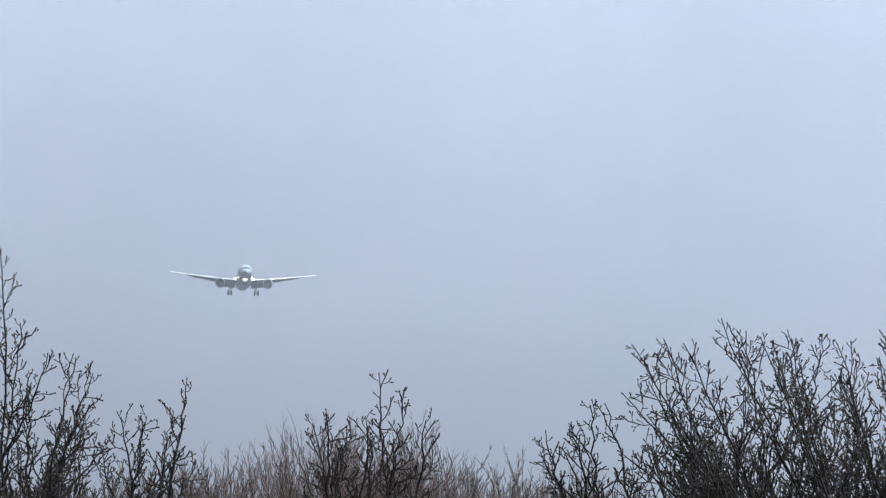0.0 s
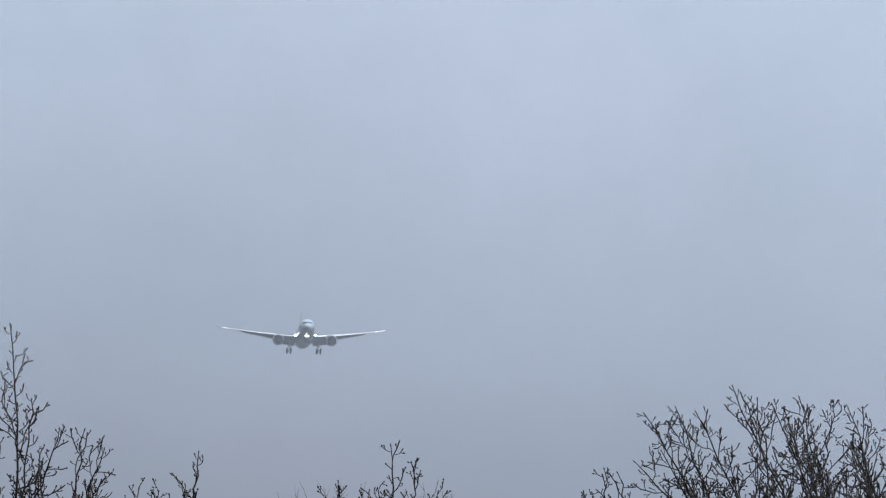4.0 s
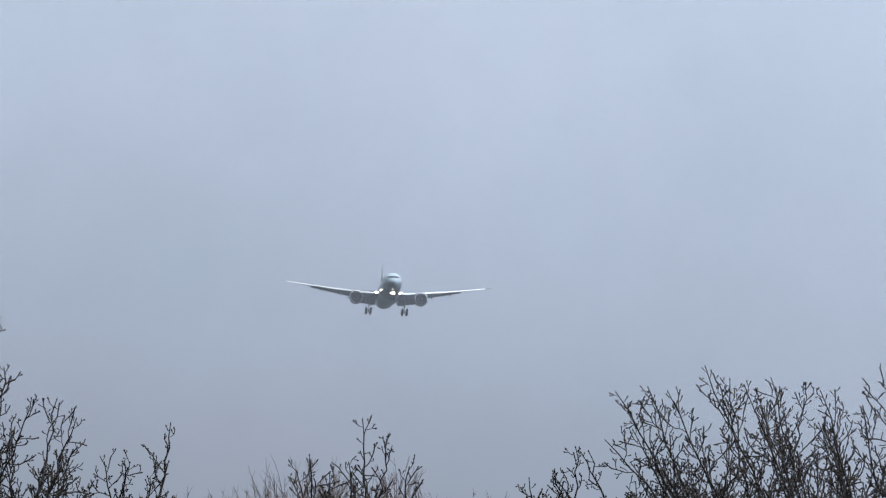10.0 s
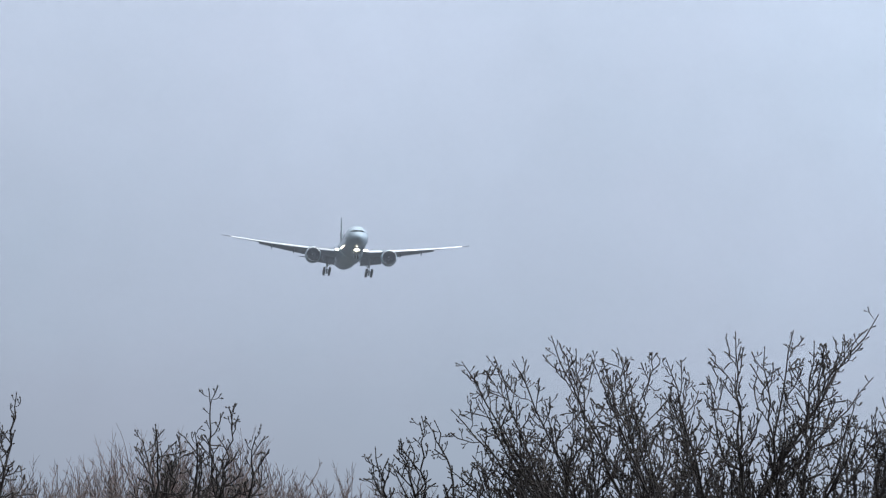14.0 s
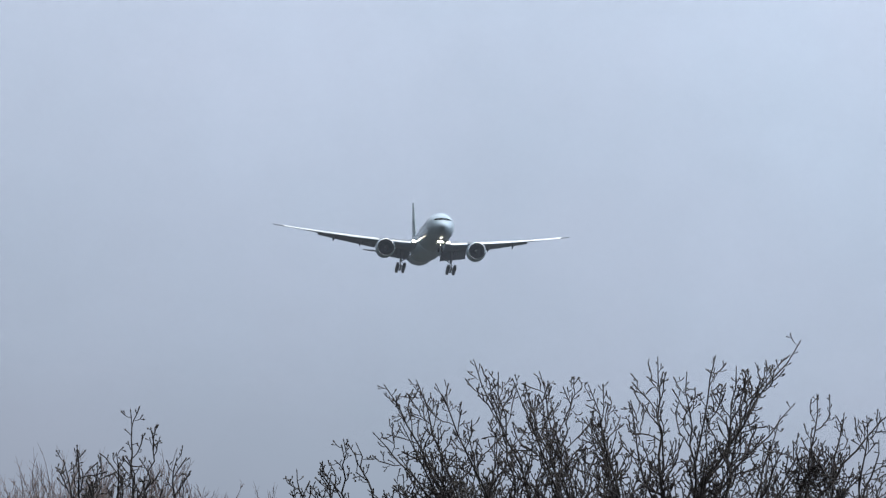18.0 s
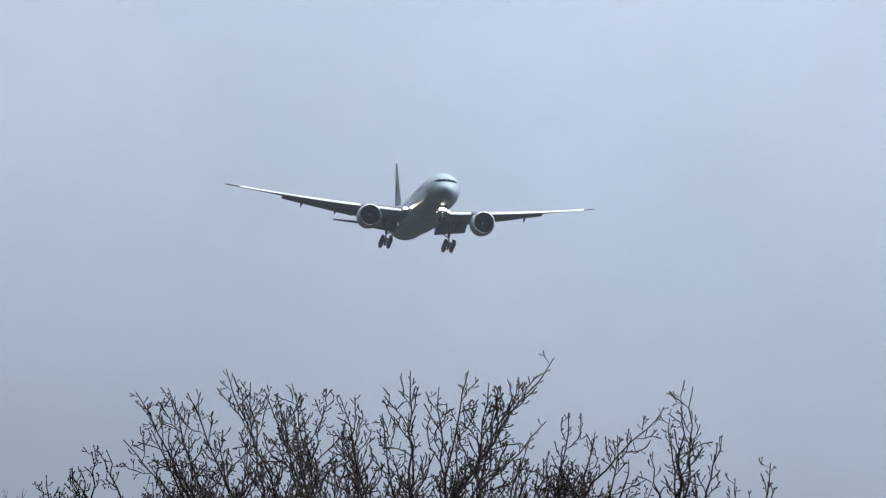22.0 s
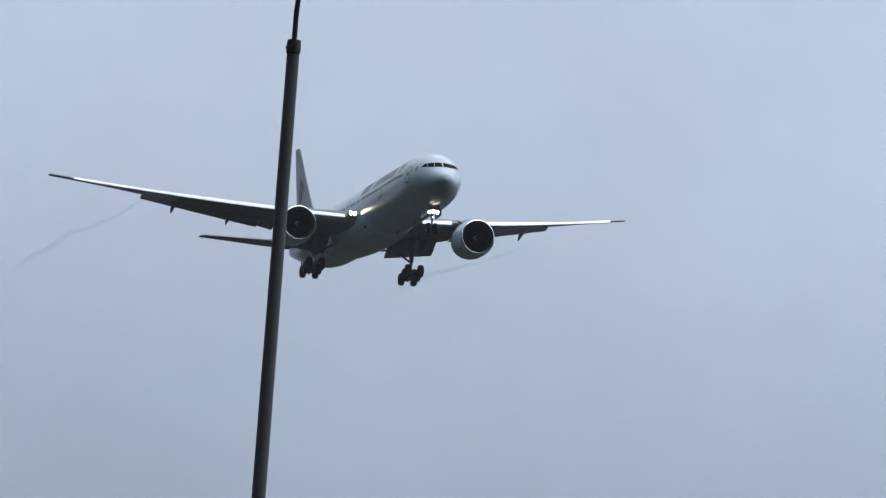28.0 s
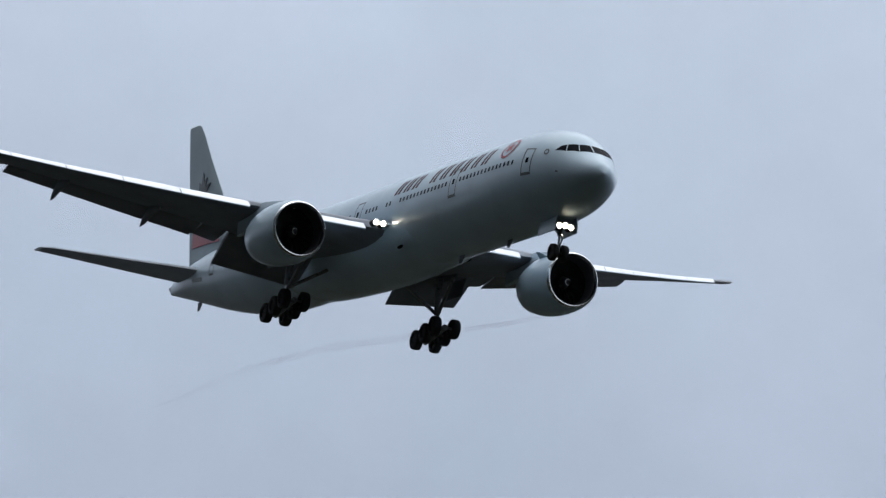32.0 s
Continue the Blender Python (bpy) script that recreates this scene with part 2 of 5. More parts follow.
def loft(rings, closed=True, cap=True):
    """Rings of equal length joined to a skin."""
    verts, faces, k = [], [], len(rings[0])
    for r in rings:
        verts += r
    for i in range(len(rings) - 1):
        for j in range(k if closed else k - 1):
            a, b = i * k + j, i * k + (j + 1) % k
            faces.append((a, b, b + k, a + k))
    if cap and closed:
        faces.append(tuple(range(k)))
        faces.append(tuple(range((len(rings) - 1) * k, len(rings) * k)))
    return verts, faces


def lathe(profile, axis="x", n=40, centre=(0, 0, 0), cap=False):
    """Profile of (along, radius) turned about an axis."""
    rings = []
    for a, r in profile:
        ring = []
        for j in range(n):
            c, s = math.cos(2 * math.pi * j / n) * r, math.sin(2 * math.pi * j / n) * r
            v = {"x": (a, c, s), "y": (c, a, s), "z": (c, s, a)}[axis]
            ring.append(tuple(v[i] + centre[i] for i in range(3)))
        rings.append(ring)
    return loft(rings, cap=cap)


def tube(verts, faces, pts, radii, sides=5):
    """A tapered round branch along points, added to lists."""
    start, last = len(verts), None
    pts = [Vector(p) for p in pts]
    for i, p in enumerate(pts):
        d = (pts[min(i + 1, len(pts) - 1)] - pts[max(i - 1, 0)]).normalized()
        u = d.cross(Vector((0.31, 0.9, 0.2))).normalized()
        w = d.cross(u)
        for j in range(sides):
            a = 2 * math.pi * j / sides
            verts.append(p + (u * math.cos(a) + w * math.sin(a)) * radii[i])
        if i:
            for j in range(sides):
                a, b = start + (i - 1) * sides + j, start + (i - 1) * sides + (j + 1) % sides
                faces.append((a, b, b + sides, a + sides))
    faces.append(tuple(range(start + (len(pts) - 1) * sides, start + len(pts) * sides)))
    faces.append(tuple(range(start, start + sides)))


def rod(name, pts, radius, material, parent, label="", sides=12):
    v, f = [], []
    tube(v, f, pts, radius if isinstance(radius, (list, tuple)) else [radius] * len(pts), sides)
    return piece(name, v, f, material, parent, label)


def block(name, lo, hi, material, parent, label="", bevel=0.02):
    bm = bmesh.new()
    bmesh.ops.create_cube(bm, size=1.0)
    for v in bm.verts:
        v.co = Vector([(lo[i] + hi[i]) / 2 + v.co[i] * (hi[i] - lo[i]) for i in range(3)])
    if bevel:
        bmesh.ops.bevel(bm, geom=bm.edges[:], offset=bevel, segments=2, affect="EDGES")
    return part(name, bm, material, parent, label)


def curve_of(xs, ys):
    """A monotone smooth curve through keys."""
    xs, ys = np.array(xs, float), np.array(ys, float)
    h, dlt = np.diff(xs), np.diff(ys) / np.diff(xs)
    m = np.zeros(len(xs))
    m[0], m[-1] = dlt[0], dlt[-1]
    for i in range(1, len(xs) - 1):
        if dlt[i - 1] * dlt[i] > 0:
            a, b = 2 * h[i] + h[i - 1], h[i] + 2 * h[i - 1]
            m[i] = (a + b) / (a / dlt[i - 1] + b / dlt[i])

    def value(x):
        i = int(np.clip(np.searchsorted(xs, x, "right") - 1, 0, len(xs) - 2))
        t = min(max((x - xs[i]) / h[i], 0.0), 1.0)
        return float((1 + 2 * t) * (1 - t) ** 2 * ys[i] + t * (1 - t) ** 2 * h[i] * m[i] + t * t * (3 - 2 * t) * ys[i + 1] + t * t * (t - 1) * h[i] * m[i + 1])
    return value


# ---- ground, road ----
def fall(x):
    """The road sinks gently where it passes the hedge."""
    return -0.035 * 22 * math.tanh((x - 3.3) / 22)


def ground():
    xs = [-4500, -1500, -500, -150, -60, -45, -30, -20, -10, 0, 10, 20, 30, 45, 60, 150, 500, 1500, 4500]
    ys = [-4500, -1000, -200, -40, 0, 6, 10, 14, 18, 21, 24, 27, 27.6, 36.4, 37, 40, 45, 70, 120, 300, 1000, 2000, 3200, 4500]
    rise = curve_of([6, 14, 24], [0, 0.7, GROUND])
    near = curve_of([-4600, 6, 24, 37, 40, 4600], [0, 0, 1, 1, 0, 0])

    def level(x, y):
        z = fall(x) * min(max(near(y), 0), 1) if 6 < y < 40 else 0.0
        if 27.3 < y < 36.7:
            return GROUND - 0.2 + z
        return z + (0.0 if y < 6 else (GROUND if y > 24 else rise(y)))
    verts = [(x, y, level(x, y)) for y in ys for x in xs]
    k = len(xs)
    faces = [(j * k + i, j * k + i + 1, (j + 1) * k + i + 1, (j + 1) * k + i) for j in range(len(ys) - 1) for i in range(k - 1)]
    ob = piece("ground", verts, faces, GRASS, None, "rough winter grass rising to the road", smooth=False)
    tagged(ob, category="ground", kind="structure")
    along = [-400, -100, -60, -45, -30, -20, -10, 0, 10, 20, 30, 45, 60, 100, 400]
    v, f = loft([[(x, 28.0, fall(x) + GROUND - 0.005), (x, 32.0, fall(x) + GROUND + 0.05), (x, 36.0, fall(x) + GROUND - 0.005), (x, 36.0, fall(x) + GROUND - 0.3), (x, 28.0, fall(x) + GROUND - 0.3)] for x in along])
    ob = piece("road", v, f, ASPHALT, None, "damp dark asphalt two-lane road", smooth=False)
    tagged(ob, category="road", kind="structure")
    for name, y in (("kerb_near", 27.75), ("kerb_far", 36.0)):
        v, f = loft([[(x, y + a, fall(x) + GROUND + b) for a, b in ((0, -0.3), (0.25, -0.3), (0.25, 0.09), (0.22, 0.12), (0.02, 0.12), (0, 0.1))] for x in along])
        tagged(piece(name, v, f, KERB, None, "worn concrete kerb along the road", smooth=False), category="kerb", kind="structure")


ground()


# ---- veils of haze ----
def mist_material(share, foot):
    """Thin haze that passes most light on and scatters a little of the sky's behind it; uneven, faded out at its foot.
    """
    m = bpy.data.materials.new("thin_haze")
    m.use_nodes = True
    n, l = m.node_tree.nodes, m.node_tree.links
    n.clear()
    out, mixs = n.new("ShaderNodeOutputMaterial"), n.new("ShaderNodeMixShader")
    clear, soft = n.new("ShaderNodeBsdfTransparent"), n.new("ShaderNodeBsdfTranslucent")
    soft.inputs[0].default_value = (0.755, 0.82, 0.915, 1)
    co, ns, rng = n.new("ShaderNodeTexCoord"), n.new("ShaderNodeTexNoise"), n.new("ShaderNodeMapRange")
    ns.inputs["Scale"].default_value, ns.inputs["Detail"].default_value = 0.012, 3.0
    rng.inputs[1].default_value, rng.inputs[2].default_value = 0.3, 0.7
    rng.inputs[3].default_value, rng.inputs[4].default_value = share * 0.7, share * 1.3
    sep, high, both = n.new("ShaderNodeSeparateXYZ"), n.new("ShaderNodeMapRange"), n.new("ShaderNodeMath")
    high.interpolation_type = "SMOOTHSTEP"
    high.inputs[1].default_value, high.inputs[2].default_value = 300, 780
    high.inputs[3].default_value, high.inputs[4].default_value = 1.0, 0.0
    both.operation = "MULTIPLY"
    low, all3 = n.new("ShaderNodeMapRange"), n.new("ShaderNodeMath")
    low.interpolation_type = "SMOOTHSTEP"
    low.inputs[1].default_value, low.inputs[2].default_value = foot, foot * 1.34
    all3.operation = "MULTIPLY"
    l.new(sep.outputs["Z"], low.inputs[0])
    l.new(both.outputs[0], all3.inputs[0])
    l.new(low.outputs[0], all3.inputs[1])
    l.new(co.outputs["Object"], ns.inputs["Vector"])
    l.new(co.outputs["Object"], sep.inputs[0])
    l.new(sep.outputs["Z"], high.inputs[0])
    l.new(ns.outputs[0], rng.inputs[0])
    l.new(rng.outputs[0], both.inputs[0])
    l.new(high.outputs[0], both.inputs[1])
    l.new(all3.outputs[0], mixs.inputs[0])
    l.new(clear.outputs[0], mixs.inputs[1])
    l.new(soft.outputs[0], mixs.inputs[2])
    l.new(mixs.outputs[0], out.inputs[0])
    return m


def haze_veil(far, share):
    """One curved sheet round the viewer, far metres off, added to stand for haze and low cloud."""
    foot, rings = far * 0.054, []
    for z in (foot, foot * 1.3, 300, 450, 600, 800):
        rings.append([(far * math.sin(a), far * math.cos(a), z) for a in (radians(-75 + 3 * k) for k in range(51))])
    v, f = loft(rings, closed=False, cap=False)
    tagged(piece("haze_veil", v, f, mist_material(share, foot)), "thin grey veil of drizzle cloud added as haze before the airliner", "cloud", "veils of low cloud", "stuff")


# sheets added at set distances so the airliner pales with haze
for far, share in ((2455, 0.15), (2110, 0.09), (1760, 0.10), (760, 0.05), (470, 0.03)):
    haze_veil(far, share)


# ---- airliner ----
# Own space: x ahead, y to its left, z up; s is metres behind the nose.
ST = [0, 0.2, 0.55, 1, 1.6, 2.4, 3.2, 4.2, 5.5, 7, 9, 12, 48, 52, 56, 60, 64, 68, 71, 72.8]
top_of = curve_of(ST, [-0.75, -0.3, 0.02, 0.3, 0.68, 1.3, 1.92, 2.4, 2.75, 2.97, 3.08, 3.1, 3.1, 3.1, 3.08, 3.02, 2.85, 2.5, 2.1, 1.8])
low_of = curve_of(ST, [-0.75, -1.15, -1.48, -1.75, -2.05, -2.35, -2.57, -2.77, -2.94, -3.04, -3.1, -3.1, -3.1, -2.95, -2.5, -1.8, -0.95, -0.05, 0.6, 1.0])
wide_of = curve_of(ST, [0.02, 0.5, 0.88, 1.2, 1.57, 1.97, 2.27, 2.55, 2.8, 2.97, 3.08, 3.1, 3.1, 3.08, 2.9, 2.5, 1.95, 1.25, 0.6, 0.12])


def skin(s, th, side=-1):
    """The fuselage's surface: th degrees down from its top on one side (-1: its right)."""
    a, t, b = radians(th), top_of(s), low_of(s)
    zc = (t + b) / 2
    return Vector((-s, side * wide_of(s) * math.sin(a), zc + (t - b) / 2 * math.cos(a)))


def patch(corners, side=-1, off=0.015, ns=2, nt=2):
    """A thin plate that lies on the skin between four corners (s, th)."""
    outer, inner = [], []
    for j in range(nt + 1):
        for i in range(ns + 1):
            u, v = i / ns, j / nt
            s, th = [(corners[0][k] * (1 - u) + corners[1][k] * u) * (1 - v) + (corners[3][k] * (1 - u) + corners[2][k] * u) * v for k in (0, 1)]
            p = skin(s, th, side)
            n = (skin(s + 0.02, th, side) - skin(s - 0.02, th, side)).cross(skin(s, th + 0.5, side) - skin(s, th - 0.5, side)).normalized()
            if n.y * side < 0 and abs(n.y) > 0.05 or abs(n.y) <= 0.05 and n.z < 0:
                n.negate()
            outer.append(p + n * off)
            inner.append(p - n * 0.03)
    k = ns + 1
    faces = [(j * k + i, j * k + i + 1, (j + 1) * k + i + 1, (j + 1) * k + i) for j in range(nt) for i in range(ns)]
    rim = [i for i in range(k)] + [j * k + ns for j in range(1, nt + 1)] + [nt * k + i for i in range(ns - 1, -1, -1)] + [j * k for j in range(nt - 1, 0, -1)]
    m = len(outer)
    faces += [(a, b, b + m, a + m) for a, b in zip(rim, rim[1:] + rim[:1])]
    return outer + inner, faces


def foil(chord, thick, n=9, cut=1.0):
    """Section points (behind the leading edge, up) round an aerofoil, cut off at a share of the chord."""
    def half(x):
        return thick * chord * 5 * (0.2969 * math.sqrt(x) - 0.126 * x - 0.3516 * x * x + 0.2843 * x ** 3 - 0.1015 * x ** 4)
    xs = [cut * (1 - math.cos(math.pi * i / n / 1.0)) / 2 for i in range(n + 1)]
    up = [(x * chord, half(x) * 1.05 + 0.015 * chord * math.sin(math.pi * x)) for x in xs]
    dn = [(x * chord, -half(x) * 0.85) for x in xs[1:-1]]
    return up + [(xs[-1] * chord, -half(xs[-1]) * 0.85)] + dn[::-1]


lead_of = curve_of([0, 3.4, 9.8, 20, 29.2, 30.8, 32.2], [24.9, 27.1, 31.8, 39.4, 46.2, 47.35, 48.45])
trail_of = curve_of([0, 3.1, 10.5, 13, 29.2, 32.2], [41.2, 41.2, 42.1, 43.1, 49.2, 50.75])


def rise_of(y):
    d = max(y - 3.1, -3.1)
    return -1.15 + 0.145 * d + 0.00142 * d * d


def thick_of(y):
    return 0.135 - 0.04 * min(y / 14, 1)


def twist_of(y):
    return -0.010 + 0.098 * min(max((y - 9) / 18, 0), 1)


def section(y, side, cut=1.0):
    le, te = lead_of(y), trail_of(y)
    c = te - le
    return [(-(le + x), side * y, rise_of(y) + z + twist_of(y) * x) for x, z in foil(c, thick_of(y), 9, cut)]


def spot(parent, name, at, r, material, label, deep=1.9):
    """A lamp face sunk in a dark forward-facing cup, an added hood that blocks its sideways spill."""
    v, f = lathe([(-0.02, 0.01), (0.0, r * 0.8), (-0.01, r)], "x", 20, at, True)
    lamp = piece(name, v, f, material, parent, label)
    v, f = lathe([(r * deep, r * 1.06), (r * deep, r * 1.16), (-r * 0.4, r * 1.16), (-r * 0.9, r * 0.6), (-r * 0.95, 0.02), (-0.05, 0.02), (-0.04, r * 1.06), (r * deep, r * 1.06)], "x", 20, at)
    piece("lamp_cup", v, f, TRIM, lamp, "dark lamp hood, added to keep spill off the skin")


def wing(plane, side):
    name = "left wing" if side > 0 else "right wing"
    rings = [section(y, side, 0.80 if y < 23 else 0.985) for y in (0.5, 2.0, 3.1, 5, 7, 9, 11, 13, 16, 19, 22.7, 23.0, 26, 29.2, 30.25)]
    v, f = loft(rings)
    w = piece("wing", v, f, WING, plane, "grey swept " + name + " with flaps lowered")
    # slats: bare leading edges drooped forward
    spans = [(4.25, 8.2), (10.6, 14.4), (14.45, 17.6), (17.65, 20.8), (20.85, 23.9), (23.95, 27.0), (27.05, 30.15)]
    for a, b in spans:
        rings, nose = [], []
        for i in range(5):
            y = a + (b - a) * i / 4
            k = min(max((trail_of(y) - lead_of(y)) / 8, 0.66), 1.0)
            le, z = lead_of(y), rise_of(y)
            top = [(0.26, 0.27), (0.12, 0.175), (-0.04, 0.045), (-0.18, -0.08), (-0.28, -0.18)]
            low = [(-0.29, -0.23), (-0.24, -0.27), (-0.10, -0.18), (0.04, -0.02), (0.15, 0.12)]
            rings.append([(-(le + u * k), side * y, z + h * k) for u, h in top + low])
            nose.append([(-(le + (-0.262 + 0.045 * math.cos(q)) * k), side * y, z + (-0.235 + 0.045 * math.sin(q)) * k) for q in (2 * math.pi * m / 10 for m in range(10))])
        v, f = loft(rings)
        piece("slat", v, f, SLAT, w, "drooped bright bare-metal leading-edge slat", smooth=False)
        v, f = loft(nose)
        piece("slat_edge", v, f, BELLY, w, "dull grey lower lip of the slat")
    # flaps: hinged panels turned down behind the wing
    for a, b, share, turn in ((3.35, 8.95, 0.25, 33), (9.1, 10.68, 0.235, 12), (10.76, 22.8, 0.25, 15)):
        rings = []
        for i in range(4):
            y = a + (b - a) * i / 3
            c = trail_of(y) - lead_of(y)
            fc = share * c if a > 4 else 3.4
            s0 = trail_of(y) - 0.205 * c
            z0 = rise_of(y) + twist_of(y) * c * 0.8 - (0.10 if turn > 20 else 0.06)
            ca, sa = math.cos(radians(turn)), math.sin(radians(turn))
            rings.append([(-(s0 + x * ca + z * sa), side * y, z0 - x * sa + z * ca) for x, z in foil(fc, 0.10, 7)])
        v, f = loft(rings)
        piece("flap", v, f, FLAP, w, "lowered grey trailing-edge flap")
    # fairings of the flap tracks
    for y, ln in ((6.3, 4.6), (13.9, 2.8), (19.5, 2.6)):
        c = trail_of(y) - lead_of(y)
        rings = []
        for i in range(9):
            u = i / 8
            r = 0.36 * math.sin(math.pi * min(u * 0.94 + 0.06, 1)) ** 0.7 + 0.015
            s = trail_of(y) - 0.42 * c + u * (ln + 0.1 * c)
            z = rise_of(y) - 0.015 * c + twist_of(y) * c * 0.7 - 0.22 - max(0, u - 0.5) * 1.7
            rings.append([(-s, side * y + r * 0.62 * math.cos(2 * math.pi * j / 10), z + r * 1.15 * math.sin(2 * math.pi * j / 10)) for j in range(10)])
        v, f = loft(rings)
        piece("flap_track_fairing", v, f, FLAP, w, "pointed pod under the flap")
    # fairing added at the root to screen the fuselage from lamp spill, and the landing lights outboard of it
    rings = []
    for y, ahead, back, h in ((2.5, 2.0, 2.0, 0.34), (2.8, 1.4, 2.0, 0.33), (3.1, 0.75, 2.0, 0.30), (3.25, 0.4, 1.8, 0.24)):
        le, z = lead_of(3.4), rise_of(y) + 0.26
        rings.append([(-(le - ahead), side * y, z), (-(le - ahead * 0.75), side * y, z + h * 0.55), (-(le - ahead * 0.2), side * y, z + h), (-(le + back), side * y, z + h), (-(le + back), side * y, z - h), (-(le - ahead * 0.2), side * y, z - h), (-(le - ahead * 0.75), side * y, z - h * 0.55)])
    v, f = loft(rings)
    piece("root_lamp_shield", v, f, PAINT, w, "pale rounded wing-root fairing added to shield the fuselage from lamp spill")
    for y0 in (3.44, 3.83):
        spot(w, "landing_light", (-(lead_of(y0) - 0.12), side * y0, rise_of(y0) + 0.26), 0.20, ROOTLAMP, "glaring round landing light", 2.9)
    v, f = loft([section(y, side, 1.0)[:] for y in (30.26, 31.2, 31.9, 32.2, 32.3)])
    piece("wing_tip_cap", v, f, FLAP, w, "dark raked wing-tip edge")
    return w


def engine(plane, side):
    cy, cz, s0 = side * 9.78, -2.5, 25.0
    e = new("engine")
    e.parent = plane
    tagged(e, "huge pale turbofan nacelle with polished inlet lip")
    c = (-s0, cy, cz)

    def big(profile, axis, n, at):
        return lathe([(a, r * 1.025) for a, r in profile], axis, n, at)

    v, f = big([(-0.16, 1.80), (-0.5, 1.90), (-1.1, 1.98), (-2.0, 2.02), (-3.0, 2.0), (-4.0, 1.9), (-4.9, 1.72), (-5.6, 1.54), (-5.6, 1.48), (-4.6, 1.58)], "x", 48, c)
    piece("cowl", v, f, PAINT, e, "pale rounded engine cowl")
    v, f = big([(-0.17, 1.805), (-0.06, 1.76), (0.0, 1.70), (-0.02, 1.645), (-0.10, 1.60), (-0.24, 1.565)], "x", 48, c)
    piece("inlet_lip", v, f, LIP, e, "polished bare-metal inlet ring")
    v, f = big([(-0.23, 1.567), (-0.7, 1.53), (-1.3, 1.55), (-1.75, 1.58), (-1.9, 1.58)], "x", 48, c)
    piece("inlet_duct", v, f, DUCT, e, "dark inlet lining")
    v, f = [], []
    for i in range(6):
        r = 0.42 + (1.62 - 0.42) * i / 5
        sweep, wd = 0.16 * math.sin(i / 5 * 3.1), 0.17 + 0.04 * i
        for q, back in ((-1, 0.0), (1, 0.0), (1, 0.03), (-1, 0.03)):
            a = sweep + q * wd / r * 0.62
            v.append((-1.62 - q * (0.16 - 0.016 * i) - back, r * math.cos(a), r * math.sin(a)))
    for i in range(5):
        b = i * 4
        f += [(b + m, b + (m + 1) % 4, b + 4 + (m + 1) % 4, b + 4 + m) for m in range(4)]
    f += [(0, 1, 2, 3), (20, 21, 22, 23)]
    blade = mesh_of("fan_blade", v, f, FAN)
    for k in range(22):
        o = new("fan_blade", blade)
        o.parent = e
        o.matrix_basis = pose(*c, 360 * k / 22, 0, 0)
    v, f = lathe([(-1.86, 0.02), (-1.86, 1.66)], "x", 32, c)
    piece("fan_back", v, f, DUCT, e)
    v, f = lathe([(-0.72, 0.01), (-0.80, 0.13), (-1.0, 0.25), (-1.3, 0.37), (-1.62, 0.45), (-1.7, 0.45)], "x", 24, c)
    piece("spinner", v, f, FAN, e, "conical dark spinner")
    pts, rr = [], []
    for i in range(12):
        a = 0.6 + i * 0.42
        r = 0.10 + 0.015 * i
        pts.append((c[0] - 0.70 - r * 0.62 + 0.02, cy + r * math.cos(a), cz + r * math.sin(a)))
        rr.append(0.012 + 0.035 * math.sin(math.pi * i / 11))
    v, f = [], []
    tube(v, f, pts, rr, 5)
    piece("spinner_swirl", v, f, WHITEMARK, e, "white painted swirl")
    v, f = lathe([(-4.4, 1.2), (-5.6, 1.12), (-6.6, 0.92), (-7.4, 0.70), (-7.4, 0.62), (-6.8, 0.6)], "x", 32, c)
    piece("core_nozzle", v, f, STEEL, e, "dull metal core nozzle")
    v, f = lathe([(-6.6, 0.55), (-7.4, 0.45), (-8.3, 0.08)], "x", 20, c, True)
    piece("exhaust_plug", v, f, STEEL, e)
    rings = []
    for u in np.linspace(0, 1, 7):
        s = s0 + 1.6 + u * 9.2
        zt = cz + 2.05 + 0.62 * min(u / 0.55, 1) ** 0.8
        zb = cz + 1.55 - 0.9 * max(0, u - 0.35)
        zt = max(zt, zb + 0.25)
        w = 0.06 + 0.26 * math.sin(math.pi * min(max(u, 0.03), 0.97)) ** 0.6
        rings.append([(-s, cy - w, zb), (-s, cy + w, zb), (-s, cy + w, (zb + zt) / 2), (-s, cy + w * 0.5, zt), (-s, cy - w * 0.5, zt), (-s, cy - w, (zb + zt) / 2)])
    v, f = loft(rings)
    piece("pylon", v, f, PAINT, e, "pale engine pylon")
    q = -side
    a = radians(48)
    y1, z1 = cy + q * math.cos(a) * 1.95, cz + math.sin(a) * 1.95
    v = [(c[0] - 1.2, y1, z1), (c[0] - 2.7, y1, z1), (c[0] - 2.7, y1 + q * 0.42, z1 + 0.5), (c[0] - 2.2, y1 + q * 0.36, z1 + 0.42)]
    v += [(x, y + 0.04, z) for x, y, z in v]
    piece("nacelle_strake", v, [(0, 1, 2, 3), (4, 5, 6, 7), (0, 1, 5, 4), (1, 2, 6, 5), (2, 3, 7, 6), (3, 0, 4, 7)], BELLY, e)
    return e


def wheel_mesh(radius, width):
    """Axle along y: a tyre with a rounded tread and a dished hub."""
    h = width / 2
    v, f = lathe([(-h * 0.55, 0.05), (-h * 0.55, radius * 0.48), (-h * 0.9, radius * 0.56), (-h, radius * 0.78), (-h * 0.82, radius * 0.95), (-h * 0.4, radius), (h * 0.4, radius), (h * 0.82, radius * 0.95), (h, radius * 0.78), (h * 0.9, radius * 0.56), (h * 0.55, radius * 0.48), (h * 0.55, 0.05)], "y", 24)
    return mesh_of("wheel", v, f, TYRE)


